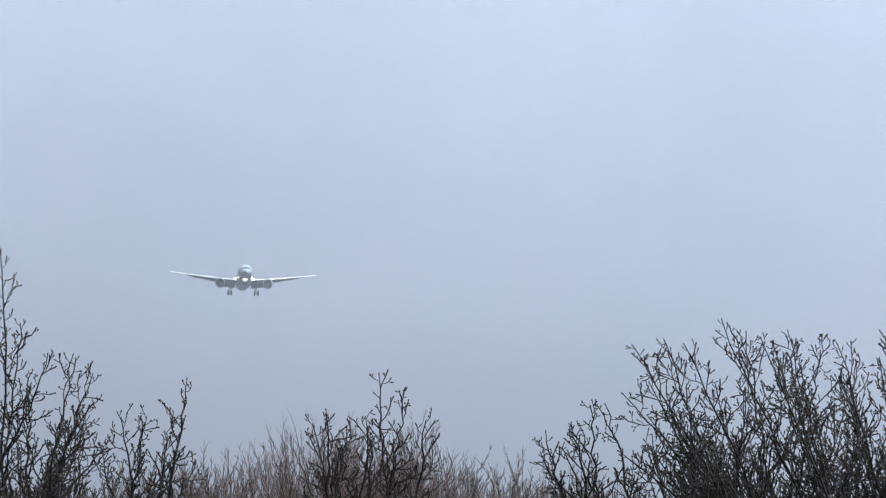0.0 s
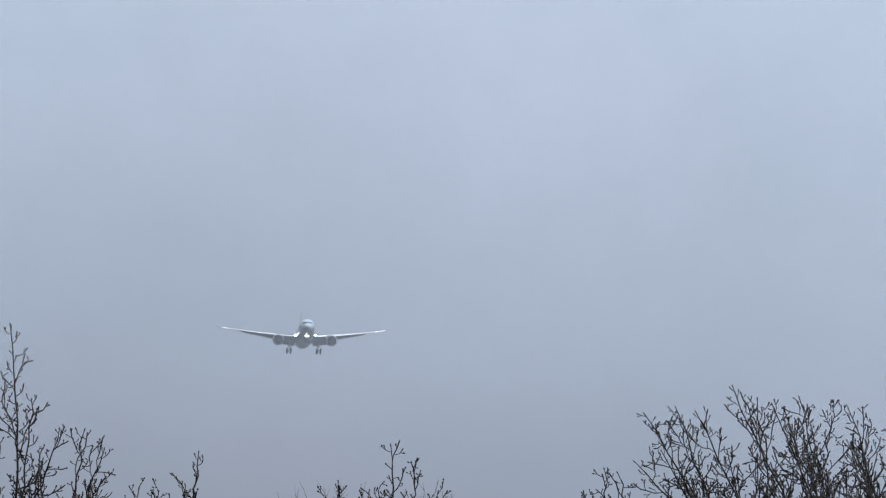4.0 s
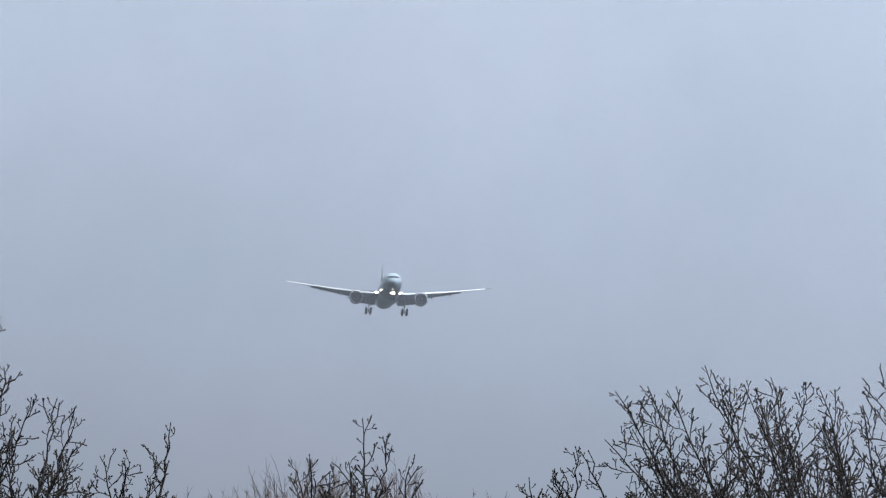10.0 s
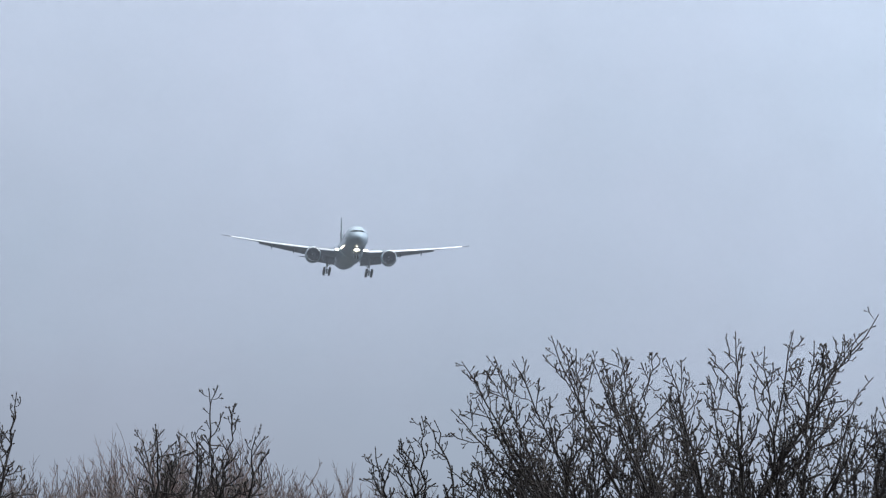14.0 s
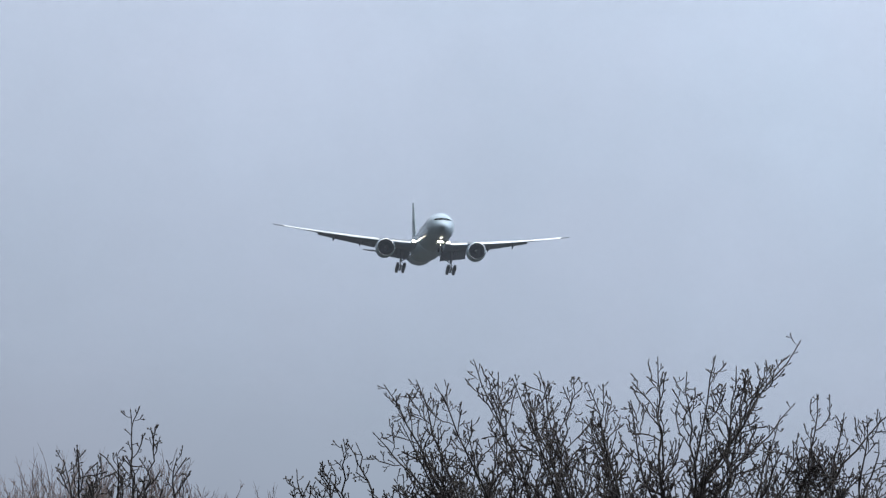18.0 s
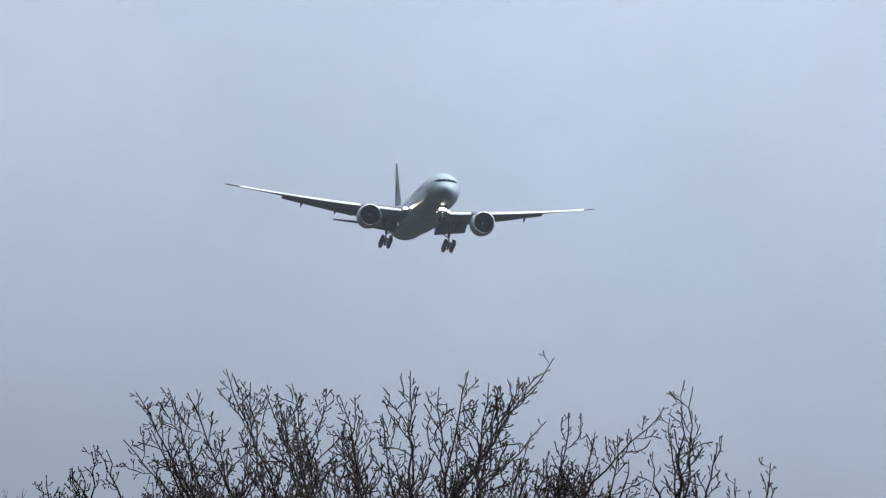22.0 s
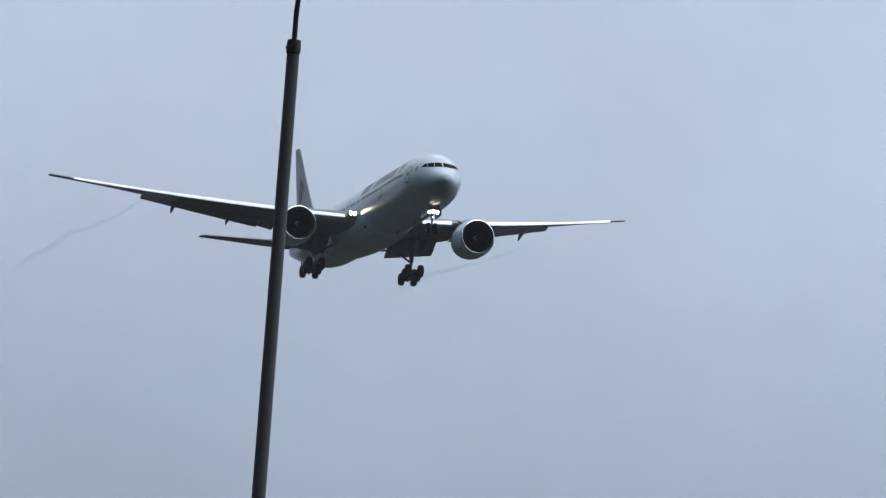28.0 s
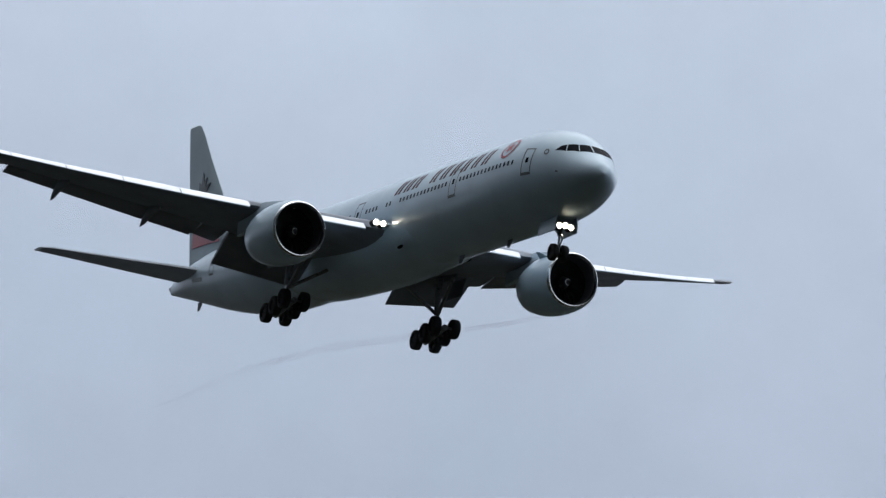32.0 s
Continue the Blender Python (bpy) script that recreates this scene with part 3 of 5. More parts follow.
def undercarriage(plane):
    big, small = wheel_mesh(0.67, 0.58), wheel_mesh(0.55, 0.4)
    for side in (-1, 1):
        g = new("main_gear")
        g.parent = plane
        tagged(g, "lowered six-wheel main landing gear")
        s, y, tilt = 37.0, side * 5.47, radians(12)
        zb = -5.42
        rod("strut", [(-s, y - side * 0.1, -1.6), (-s, y, -3.9)], [0.27, 0.24], STEEL, g, "thick grey oleo leg")
        rod("piston", [(-s, y, -3.85), (-s, y, zb)], [0.15, 0.15], SLAT, g, "bright piston")
        rod("drag_brace", [(-s + 2.6, y - side * 0.2, -1.9), (-s, y, -4.2)], 0.12, STEEL, g)
        rod("side_brace", [(-s + 0.2, y - side * 2.9, -2.3), (-s, y, -4.1)], 0.12, STEEL, g)
        rod("torque_link", [(-s - 0.1, y, -4.0), (-s - 0.75, y, -4.7), (-s - 0.15, y, zb + 0.1)], 0.08, STEEL, g)
        rod("bogie_beam", [(-s + 1.6 * math.cos(tilt), y, zb + 1.6 * math.sin(tilt)), (-s, y, zb), (-s - 1.6 * math.cos(tilt), y, zb - 1.6 * math.sin(tilt))], 0.2, STEEL, g)
        for k in (-1, 0, 1):
            x, z = -s + k * 1.46 * math.cos(tilt), zb + k * 1.46 * math.sin(tilt)
            rod("axle", [(x, y - 0.75, z), (x, y + 0.75, z)], 0.1, STEEL, g)
            for q in (-0.7, 0.7):
                wob = new("wheel", big)
                wob.parent = g
                wob.matrix_basis = pose(x, y + q, z)
        rings = [[(-s - 1.3 + d, y + side * (1.0 + bow), z), (-s + 1.4 + d, y + side * (1.0 + bow), z), (-s + 1.4 + d, y + side * (1.06 + bow), z), (-s - 1.3 + d, y + side * (1.06 + bow), z)] for z, bow, d in ((-1.5, 0.2, 0), (-2.1, 0.1, 0), (-2.8, -0.02, 0.05))]
        v, f = loft(rings)
        piece("gear_door", v, f, FLAP, g, "grey curved gear door on the leg")
    g = new("nose_gear")
    g.parent = plane
    tagged(g, "lowered twin-wheel nose landing gear")
    s = 5.82
    rod("strut", [(-s - 0.25, 0, -2.6), (-s, 0, -3.9)], [0.17, 0.15], STEEL, g, "grey oleo leg")
    rod("piston", [(-s, 0, -3.85), (-s + 0.05, 0, -5.02)], 0.09, SLAT, g, "bright piston")
    rod("drag_brace", [(-s - 1.7, 0, -2.9), (-s - 0.05, 0, -3.8)], 0.08, STEEL, g)
    rod("torque_link", [(-s + 0.15, 0, -3.8), (-s + 0.5, 0, -4.2), (-s + 0.15, 0, -4.6)], 0.05, STEEL, g)
    rod("axle", [(-s + 0.05, -0.42, -5.02), (-s + 0.05, 0.42, -5.02)], 0.08, STEEL, g)
    for q in (-0.36, 0.36):
        wob = new("wheel", small)
        wob.parent = g
        wob.matrix_basis = pose(-s + 0.05, q, -5.02)
    for side in (-1, 1):
        v, f = loft([[(-s - 1.6, side * a, z), (-s + 0.9, side * a, z + 0.1), (-s + 0.9, side * (a + 0.05), z + 0.1), (-s - 1.6, side * (a + 0.05), z)] for z, a in ((-2.85, 0.62), (-3.3, 0.72), (-3.85, 0.74))])
        piece("gear_door", v, f, PAINT, g, "pale nose-gear door hanging open")
    for y, z, r in ((-0.40, -3.42, 0.19), (0.40, -3.42, 0.19), (0.0, -3.36, 0.19)):
        spot(g, "taxi_light", (-s + 0.30, y, z), r, LAMP, "glaring lamp on the nose gear", 2.6)
    spot(g, "lower_taxi_light", (-s + 0.28, 0.0, -3.92), 0.07, LAMP2, "small warm lamp low on the leg")


def tail(plane):
    rings = []
    for z, le, te, t in ((2.3, 58.6, 69.8, 0.10), (3.2, 60.0, 70.0, 0.10), (4.2, 61.5, 70.3, 0.10), (7, 64.6, 71.0, 0.10), (10, 67.6, 71.9, 0.09), (12.4, 69.8, 72.55, 0.085), (12.95, 70.4, 72.7, 0.07), (13.15, 70.9, 72.7, 0.04)):
        up = foil(te - le, t, 8)
        rings.append([(-(le + x), y * 0.95, z) for x, y in up])
    v, f = loft(rings)
    fin = piece("tail_fin", v, f, TAILPAINT, plane, "tall swept grey-green tail fin")

    def on_fin(s, z, side, off=0.02):
        le, te = np.interp(z, [3.2, 7, 10, 12.4], [60.0, 64.6, 67.6, 69.8]), np.interp(z, [3.2, 7, 10, 12.4], [70.0, 71.0, 71.9, 72.55])
        x = min(max((s - le) / (te - le), 0.01), 0.99)
        h = 0.1 * (te - le) * 5 * (0.2969 * math.sqrt(x) - 0.126 * x - 0.3516 * x * x + 0.2843 * x ** 3 - 0.1015 * x ** 4)
        return (-s, side * (h + off), z)

    for side in (-1, 1):
        # a plain jagged emblem and a red sweep at the fin's foot
        cx, cz = 68.3, 7.7
        pts = []
        for k in range(20):
            r = (1.55, 0.85, 1.3, 0.7)[k % 4]
            a = 2 * math.pi * k / 20 + 0.2
            pts.append((cx + r * math.cos(a), cz + r * math.sin(a)))
        v = [on_fin(cx, cz, side)] + [on_fin(s, z, side) for s, z in pts]
        v += [(x, y - side * 0.08, z) for x, y, z in v]
        f = [(0, k + 1, (k + 1) % 20 + 1) for k in range(20)] + [(k + 1, (k + 1) % 20 + 1, (k + 1) % 20 + 22, k + 22) for k in range(20)]
        piece("fin_emblem", v, f, LEAFGREY, fin, "dark jagged emblem on the fin", smooth=False)
        v, f = [], []
        for i in range(7):
            u = i / 6
            z0, z1 = 3.6 + 0.3 * u, 3.9 + 1.9 * u ** 2
            s = 63.4 + 6.2 * u
            for off in (0.022, -0.05):
                v += [on_fin(s, z0, side, off), on_fin(s, z1, side, off)]
        for i in range(6):
            b = i * 4
            f += [(b, b + 1, b + 5, b + 4), (b + 1, b + 3, b + 7, b + 5), (b, b + 2, b + 6, b + 4)]
        piece("fin_red_sweep", v, f, RED, fin, "red sweep at the foot of the fin", smooth=False)
        rings = []
        for y, le, te, z in ((0.3, 60.8, 68.9, 0.95), (1.5, 62.2, 69.3, 1.1), (5, 65.4, 70.6, 1.57), (8.5, 68.5, 71.9, 2.05), (10.3, 70.1, 72.6, 2.3), (10.75, 70.9, 72.75, 2.37)):
            rings.append([(-(le + x), side * y, z + h + 0.035 * x - 0.005 * (te - le)) for x, h in foil(te - le, 0.085, 7)])
        v, f = loft(rings)
        piece("tailplane", v, f, WING, plane, "grey swept tailplane")


def fuselage(plane):
    rings = []
    for s in [0.0, 0.05, 0.12, 0.25, 0.4, 0.6, 0.85, 1.15, 1.5, 1.9, 2.4, 2.9, 3.5, 4.2, 5, 6, 7.2, 9, 12] + list(range(15, 48, 4)) + [48, 50, 52, 54, 56, 58, 60, 62, 64, 66, 68, 69.5, 71, 72, 72.8]:
        rings.append([tuple(skin(s, 360 * j / 56, 1)) for j in range(56)])
    v, f = loft(rings)
    body = piece("fuselage", v, f, PAINT, plane, "long pale ice-blue airliner fuselage")
    # belly fairing between the wings
    rings = []
    for s in np.linspace(22.5, 46.5, 17):
        u = (s - 22.5) / 24
        q = math.sin(math.pi * u) ** 0.45 if 0 < u < 1 else 0.0
        w, d = 2.1 + 1.35 * q, 2.72 + 0.70 * q
        rings.append([(-s, w * math.cos(a), -0.9 - (d - 0.9) * abs(math.sin(a)) ** 0.8 if i < 15 else -0.9) for i, a in ((i, math.pi * i / 14) for i in range(15))])
    v, f = loft(rings)
    piece("belly_fairing", v, f, PAINT, plane, "smooth pale wing-to-body fairing")
    for side in (-1, 1):
        rings = [[(-25.6 + 0.5 * u, side * 2.46 + 0.5 * r * math.cos(q), -2.32 + r * math.sin(q)) for q in (2 * math.pi * k / 12 for k in range(12))] for u, r in ((-1, 0.02), (-0.7, 0.1), (0, 0.15), (0.7, 0.1), (1, 0.02))]
        v, f = loft(rings)
        piece("air_inlet", v, f, PANE, plane, "dark oval cooling inlet")
    # flight-deck panes: three a side, set by width and height on the nose
    def station(y, z):
        a, b = 0.6, 7.0
        for _ in range(40):
            m = (a + b) / 2
            t, lo = top_of(m), low_of(m)
            q = (z - (t + lo) / 2) / ((t - lo) / 2)
            inside = abs(q) < 1 and wide_of(m) * math.sqrt(1 - q * q) > y
            a, b = (a, m) if inside else (m, b)
        t, lo = top_of(b), low_of(b)
        return b, math.degrees(math.acos(max(-1, min(1, (z - (t + lo) / 2) / ((t - lo) / 2)))))

    for side in (-1, 1):
        for c in (((0.05, 0.80), (0.05, 1.34), (0.72, 1.30), (0.86, 0.78)), ((0.91, 0.78), (0.77, 1.30), (1.32, 1.26), (1.52, 0.79)), ((1.57, 0.80), (1.37, 1.25), (1.62, 1.18), (1.98, 0.86))):
            v, f = patch([station(*q) for q in c], side, 0.02, 4, 4)
            piece("flight_deck_pane", v, f, PANE, body, "dark windscreen pane")
    # cabin windows, one mesh shared by all on a side
    doors = (5.75, 16.5, 32.0, 46.0, 58.6)
    for side in (-1, 1):
        c = skin(20, 79, side)
        v, f = patch(((19.89, 76.3), (20.11, 76.3), (20.11, 81.8), (19.89, 81.8)), side, 0.012, 2, 2)
        pane = mesh_of("cabin_window", [Vector(p) - c for p in v], f, CABIN)
        s = 7.6
        while s < 56:
            if min(abs(s - d) for d in doors) > 0.95 and not 27.6 < s < 28.7 and not 25.2 < s < 26.1:
                o = new("cabin_window", pane)
                o.parent = body
                o.location = skin(s, 79, side)
            s += 0.56
        for d in doors:
            t0, t1, hw = 62.5, 98.5, 0.55
            for cs in (((d - hw, t0), (d + hw, t0), (d + hw, t0 + 1.4), (d - hw, t0 + 1.4)), ((d - hw, t1 - 3.4), (d + hw, t1 - 3.4), (d + hw, t1), (d - hw, t1)),
                       ((d - hw, t0), (d - hw + 0.07, t0), (d - hw + 0.07, t1), (d - hw, t1)), ((d + hw - 0.07, t0), (d + hw, t0), (d + hw, t1), (d + hw - 0.07, t1))):
                v, f = patch(cs, side, 0.014, 2, 4)
                piece("door_outline", v, f, SEAM, body, "dark outline of a cabin door")
            v, f = patch(((d - 0.13, 76), (d + 0.13, 76), (d + 0.13, 82.5), (d - 0.13, 82.5)), side, 0.016, 2, 2)
            piece("door_window", v, f, PANE, body)
        # livery: upright slanted bars of the size of the lettering, and a red roundel
        marks = [(11.7 + 1.62 * k, WINE) for k in range(6)] + [(22.6, WINE), (24.0, WINE), (25.4, WINE)]
        for s, m in marks:
            for cs in (((s - 0.12, 47), (s + 0.18, 47), (s + 0.48, 69), (s + 0.18, 69)), ((s + 0.46, 47), (s + 0.76, 47), (s + 1.06, 69), (s + 0.76, 69))):
                v, f = patch(cs, side, 0.011, 2, 5)
                piece("livery_bar", v, f, m, body, "dark wine-red painted bar")
        v, f = [], []
        for k in range(24):
            a = 2 * math.pi * k / 24
            for r in (1.0, 0.78):
                v.append(skin(9.1 + 0.95 * r * math.cos(a), 55 + 15.5 * r * math.sin(a), side) * 1.0 + Vector((0, side * 0.014, 0.008)))
        f = [(2 * k, 2 * k + 1, (2 * k + 3) % 48, (2 * k + 2) % 48) for k in range(24)]
        piece("livery_roundel", v, f, RED, body, "red painted ring")
        v = [skin(9.1, 55, side) + Vector((0, side * 0.014, 0.008))]
        for k in range(12):
            r, a = (0.62, 0.3)[k % 2], 2 * math.pi * k / 12 + math.pi / 2
            v.append(skin(9.1 - 0.95 * r * math.cos(a), 55 - 15.5 * r * math.sin(a), side) + Vector((0, side * 0.014, 0.008)))
        piece("livery_star", v, [(0, k + 1, (k + 1) % 12 + 1) for k in range(12)], RED, body, "red jagged emblem in the ring")
    for side in (-1, 1):
        for k in range(4):
            v, f = patch(((61.2 + 0.75 * k, 98), (61.75 + 0.75 * k, 98), (61.75 + 0.75 * k, 106), (61.2 + 0.75 * k, 106)), side, 0.012, 2, 2)
            piece("marking_bar", v, f, SEAM, body, "short dark painted bar")
        v, f = [], []
        for k in range(16):
            a = 2 * math.pi * k / 16
            for r in (1.0, 0.55):
                v.append(skin(3.95 + 0.24 * r * math.cos(a), 66 + 5.0 * r * math.sin(a), side) + Vector((0.006, side * 0.016, 0.01)))
        piece("small_ring_mark", v, [(2 * k, 2 * k + 1, (2 * k + 3) % 32, (2 * k + 2) % 32) for k in range(16)], SEAM, body, "small dark painted ring")
        v, f = patch(((2.55, 92), (2.72, 92), (2.72, 95), (2.55, 95)), side, 0.03, 2, 2)
        piece("air_probe", v, f, SEAM, body)
    for s, z, h in ((15, 3.1, 0.35), (24, 3.1, 0.3)):
        v, f = loft([[(-s, -0.02, z - 0.05), (-s - 0.6, -0.02, z - 0.05), (-s - 0.6, 0.02, z - 0.05), (-s, 0.02, z - 0.05)], [(-s - 0.3, -0.01, z + h), (-s - 0.6, -0.01, z + h), (-s - 0.6, 0.01, z + h), (-s - 0.3, 0.01, z + h)]])
        piece("blade_aerial", v, f, BELLY, body)
    for s in (13.0, 20.5, 66.5):
        z = low_of(s)
        v, f = loft([[(-s, -0.03, z + 0.1), (-s - 0.8, -0.03, z + 0.1), (-s - 0.8, 0.03, z + 0.1), (-s, 0.03, z + 0.1)], [(-s - 0.4, -0.015, z - 0.5), (-s - 0.8, -0.015, z - 0.5), (-s - 0.8, 0.015, z - 0.5), (-s - 0.4, 0.015, z - 0.5)]])
        piece("belly_aerial", v, f, SEAM, body, "small dark blade under the belly")
    v, f = lathe([(-72.3, 0.24), (-72.9, 0.2), (-73.0, 0.1)], "x", 16, (0, 0, 1.42), True)
    piece("tail_exhaust", v, f, STEEL, body)


def trails(plane):
    """Thin streaks of condensation drawn back from the flap ends, waving a little behind."""
    waves = {1: curve_of([40, 50, 58, 72, 86, 100, 113, 126, 141, 156, 175], [1.0, 1.07, 1.25, 2.1, 3.0, 3.95, 4.0, 3.55, 3.2, 3.7, 4.4]),
             -1: curve_of([40, 48, 57, 70, 82, 92, 104, 118, 140, 156, 175], [1.9, 2.3, 2.5, 3.0, 3.6, 4.5, 4.5, 5.0, 5.0, 5.6, 6.0])}
    for side in (-1, 1):
        v, f, pts, rr = [], [], [], []
        for i in range(60):
            u = i / 59
            d = 44 + 92 * u
            pts.append((-d, side * 22.0 + 0.12 * math.sin(d * 0.21), waves[side](d)))
            rr.append((0.12 + 0.30 * u) * min(1.0, 2.2 * (1.04 - u)))
        tube(v, f, pts, rr, 14)
        o = piece("vapour_trail", v, f, VAPOUR, plane, "thin grey streak of condensation", kind="stuff")
        o.visible_shadow = False


def airliner():
    plane = tagged(new("airliner"), "long pale twin-engine airliner landing with wheels and flaps down", "airplane")
    fuselage(plane)
    for side in (-1, 1):
        wing(plane, side)
        engine(plane, side)
    tail(plane)
    undercarriage(plane)
    trails(plane)
    return plane


plane = airliner()


# ---- street lamp ----
def street_lamp():
    D = 55.0
    az = radians(14.13)
    lamp = tagged(new("street_lamp"), "tall dark grey street lamp column with a flat lantern", "street lamp")
    lamp.matrix_basis = pose(D * math.sin(az) + 0.033, D * math.cos(az), GROUND, 0, 0, -14.13) @ pose(0, 0, 0, 0, -0.28, 0)
    # own space: x across the view, y away
    top = EYE + D * math.tan(radians(7.955)) - GROUND
    v, f = lathe([(0.0, 0.10), (1.3, 0.10), (1.34, 0.062), (1.5, 0.058), (top * 0.6, 0.054), (top - 0.04, 0.049)], "z", 20, cap=True)
    piece("column", v, f, POLE, lamp, "dark grey painted steel column")
    v, f = lathe([(top - 0.10, 0.052), (top - 0.095, 0.056), (top - 0.015, 0.056), (top + 0.01, 0.05), (top + 0.012, 0.03)], "z", 20, cap=True)
    collar = piece("collar", v, f, POLEDARK, lamp, "dark collar at the column's top")
    for a in (0.6, 2.7, 4.8):
        rod("set_screw", [(0.055 * math.cos(a), 0.055 * math.sin(a), top - 0.05), (0.068 * math.cos(a), 0.068 * math.sin(a), top - 0.05)], 0.009, POLEDARK, collar, sides=8)
    h = EYE + D * math.tan(radians(8.425)) - GROUND
    rod("neck", [(0, 0, top), (0.0, 0, top + 0.2), (0.005, 0.0, h - 0.16), (0.012, 0.02, h - 0.08), (0.03, 0.04, h - 0.01)], 0.021, POLEDARK, lamp, "thin bent neck pipe")
    # flat lantern, its underside tipped towards the road
    def slab(x0, x1, dx, zn, zf, low, high, inset=0.0):
        q = [(x0 + inset, -0.15 + inset, zn), (x1 - inset, -0.15 + inset, zn), (x1 + dx - inset, 0.15 - inset, zf), (x0 + dx + inset, 0.15 - inset, zf)]
        return [[(x, y, h + z + k) for x, y, z in q] for k in (low, high)]

    a, b = slab(-0.095, 0.385, -0.10, 0.085, 0.0, 0.0, 0.03), slab(-0.095, 0.385, -0.10, 0.085, 0.0, 0.0, 0.055, 0.03)
    v, f = loft([slab(-0.095, 0.385, -0.10, 0.085, 0.0, -0.012, 0, 0.02)[0]] + a + [b[1]])
    head = piece("lantern", v, f, POLEDARK, lamp, "flat dark lantern casing")
    q = slab(0.135, 0.375, -0.09, 0.085, 0.0, -0.028, -0.008, 0.03)
    v, f = loft(q)
    piece("lens", v, f, LENS, head, "dark lantern glass")
    rings = [[(0.03 + r * math.cos(2 * math.pi * j / 12), 0.04 + r * math.sin(2 * math.pi * j / 12), h + z) for j in range(12)] for z, r in ((-0.085, 0.02), (-0.06, 0.05), (-0.01, 0.068), (0.06, 0.068))]
    v, f = loft(rings)
    piece("spigot", v, f, POLEDARK, head)
    v, f = lathe([(h + 0.09, 0.038), (h + 0.185, 0.036), (h + 0.2, 0.025)], "z", 14, (-0.045, -0.06, 0), True)
    piece("photocell", v, f, POLEDARK, head, "small round photocell")
    # sign plate strapped to the column, lettered down its length
    zt = EYE + D * math.tan(radians(3.485)) - GROUND
    sign = new("sign_plate")
    sign.parent = lamp
    tagged(sign, "narrow pale plate with black letters down it")
    block("plate", (-0.062, -0.075, zt - 0.42), (0.0, -0.068, zt), PLATE, sign, "pale weathered plate", 0.002)
    for z in (zt - 0.055, zt - 0.36):
        v, f = lathe([(z - 0.008, 0.066), (z - 0.008, 0.072), (z + 0.008, 0.072), (z + 0.008, 0.066), (z - 0.008, 0.066)], "z", 18)
        piece("strap", v, f, TRIM, sign, "dark steel strap")
    for i, ch in enumerate("WTWO"):
        cu = bpy.data.curves.new("letter", "FONT")
        cu.body, cu.size, cu.extrude, cu.align_x, cu.offset = ch, 0.056, 0.0015, "CENTER", 0.0035
        tmp = new("letter_curve", cu)
        bpy.context.view_layer.update()
        me = bpy.data.meshes.new_from_object(tmp.evaluated_get(bpy.context.evaluated_depsgraph_get()))
        bpy.data.objects.remove(tmp)
        me.materials.clear()
        me.materials.append(LETTER)
        o = new("letter", me)
        o.parent = sign
        o.matrix_basis = pose(-0.031, -0.077, zt - 0.052 - i * 0.050, 90, 0, 0)
    return lamp


street_lamp()


# ---- hedge shrubs ----
def branch_points(a, b, bow, rng, n=8, rough=0.012):
    """From a to b, leaving a steeply and bowed, with small kinks."""
    a, b = Vector(a), Vector(b)
    mid = a.lerp(b, 0.5) + Vector(bow)
    pts = []
    for i in range(n + 1):
        u = i / n
        p = a * (1 - u) ** 2 + mid * (2 * u * (1 - u)) + b * u * u
        k = rough * (0 if i in (0, n) else 1)
        pts.append(p + Vector((rng.uniform(-k, k), rng.uniform(-k, k), rng.uniform(-k, k) * 0.5)))
    return pts


def bud(V, F, p, d, ln, r):
    b = len(V)
    u = d.cross(Vector((0.3, 0.8, 0.4))).normalized()
    w = d.cross(u)
    V.append(p - d * ln * 0.4)
    for j in range(3):
        a = math.pi * 2 / 3 * j
        V.append(p + (u * math.cos(a) + w * math.sin(a)) * r)
    V.append(p + d * ln)
    for j in range(3):
        k = (j + 1) % 3
        F.append((b, b + 1 + k, b + 1 + j))
        F.append((b + 4, b + 1 + j, b + 1 + k))


def crooked(p, d, ln, rng, step, lift):
    """A zigzag shoot from p along d that bends more and more upwards."""
    pts, n = [p], max(2, int(ln / step))
    d = d.copy()
    for i in range(n):
        k = 0.46
        d = (d + Vector((rng.uniform(-k, k), rng.uniform(-k, k), rng.uniform(-k, k) + lift * (0.4 + i / n)))).normalized()
        pts.append(pts[-1] + d * (ln / n))
    return pts


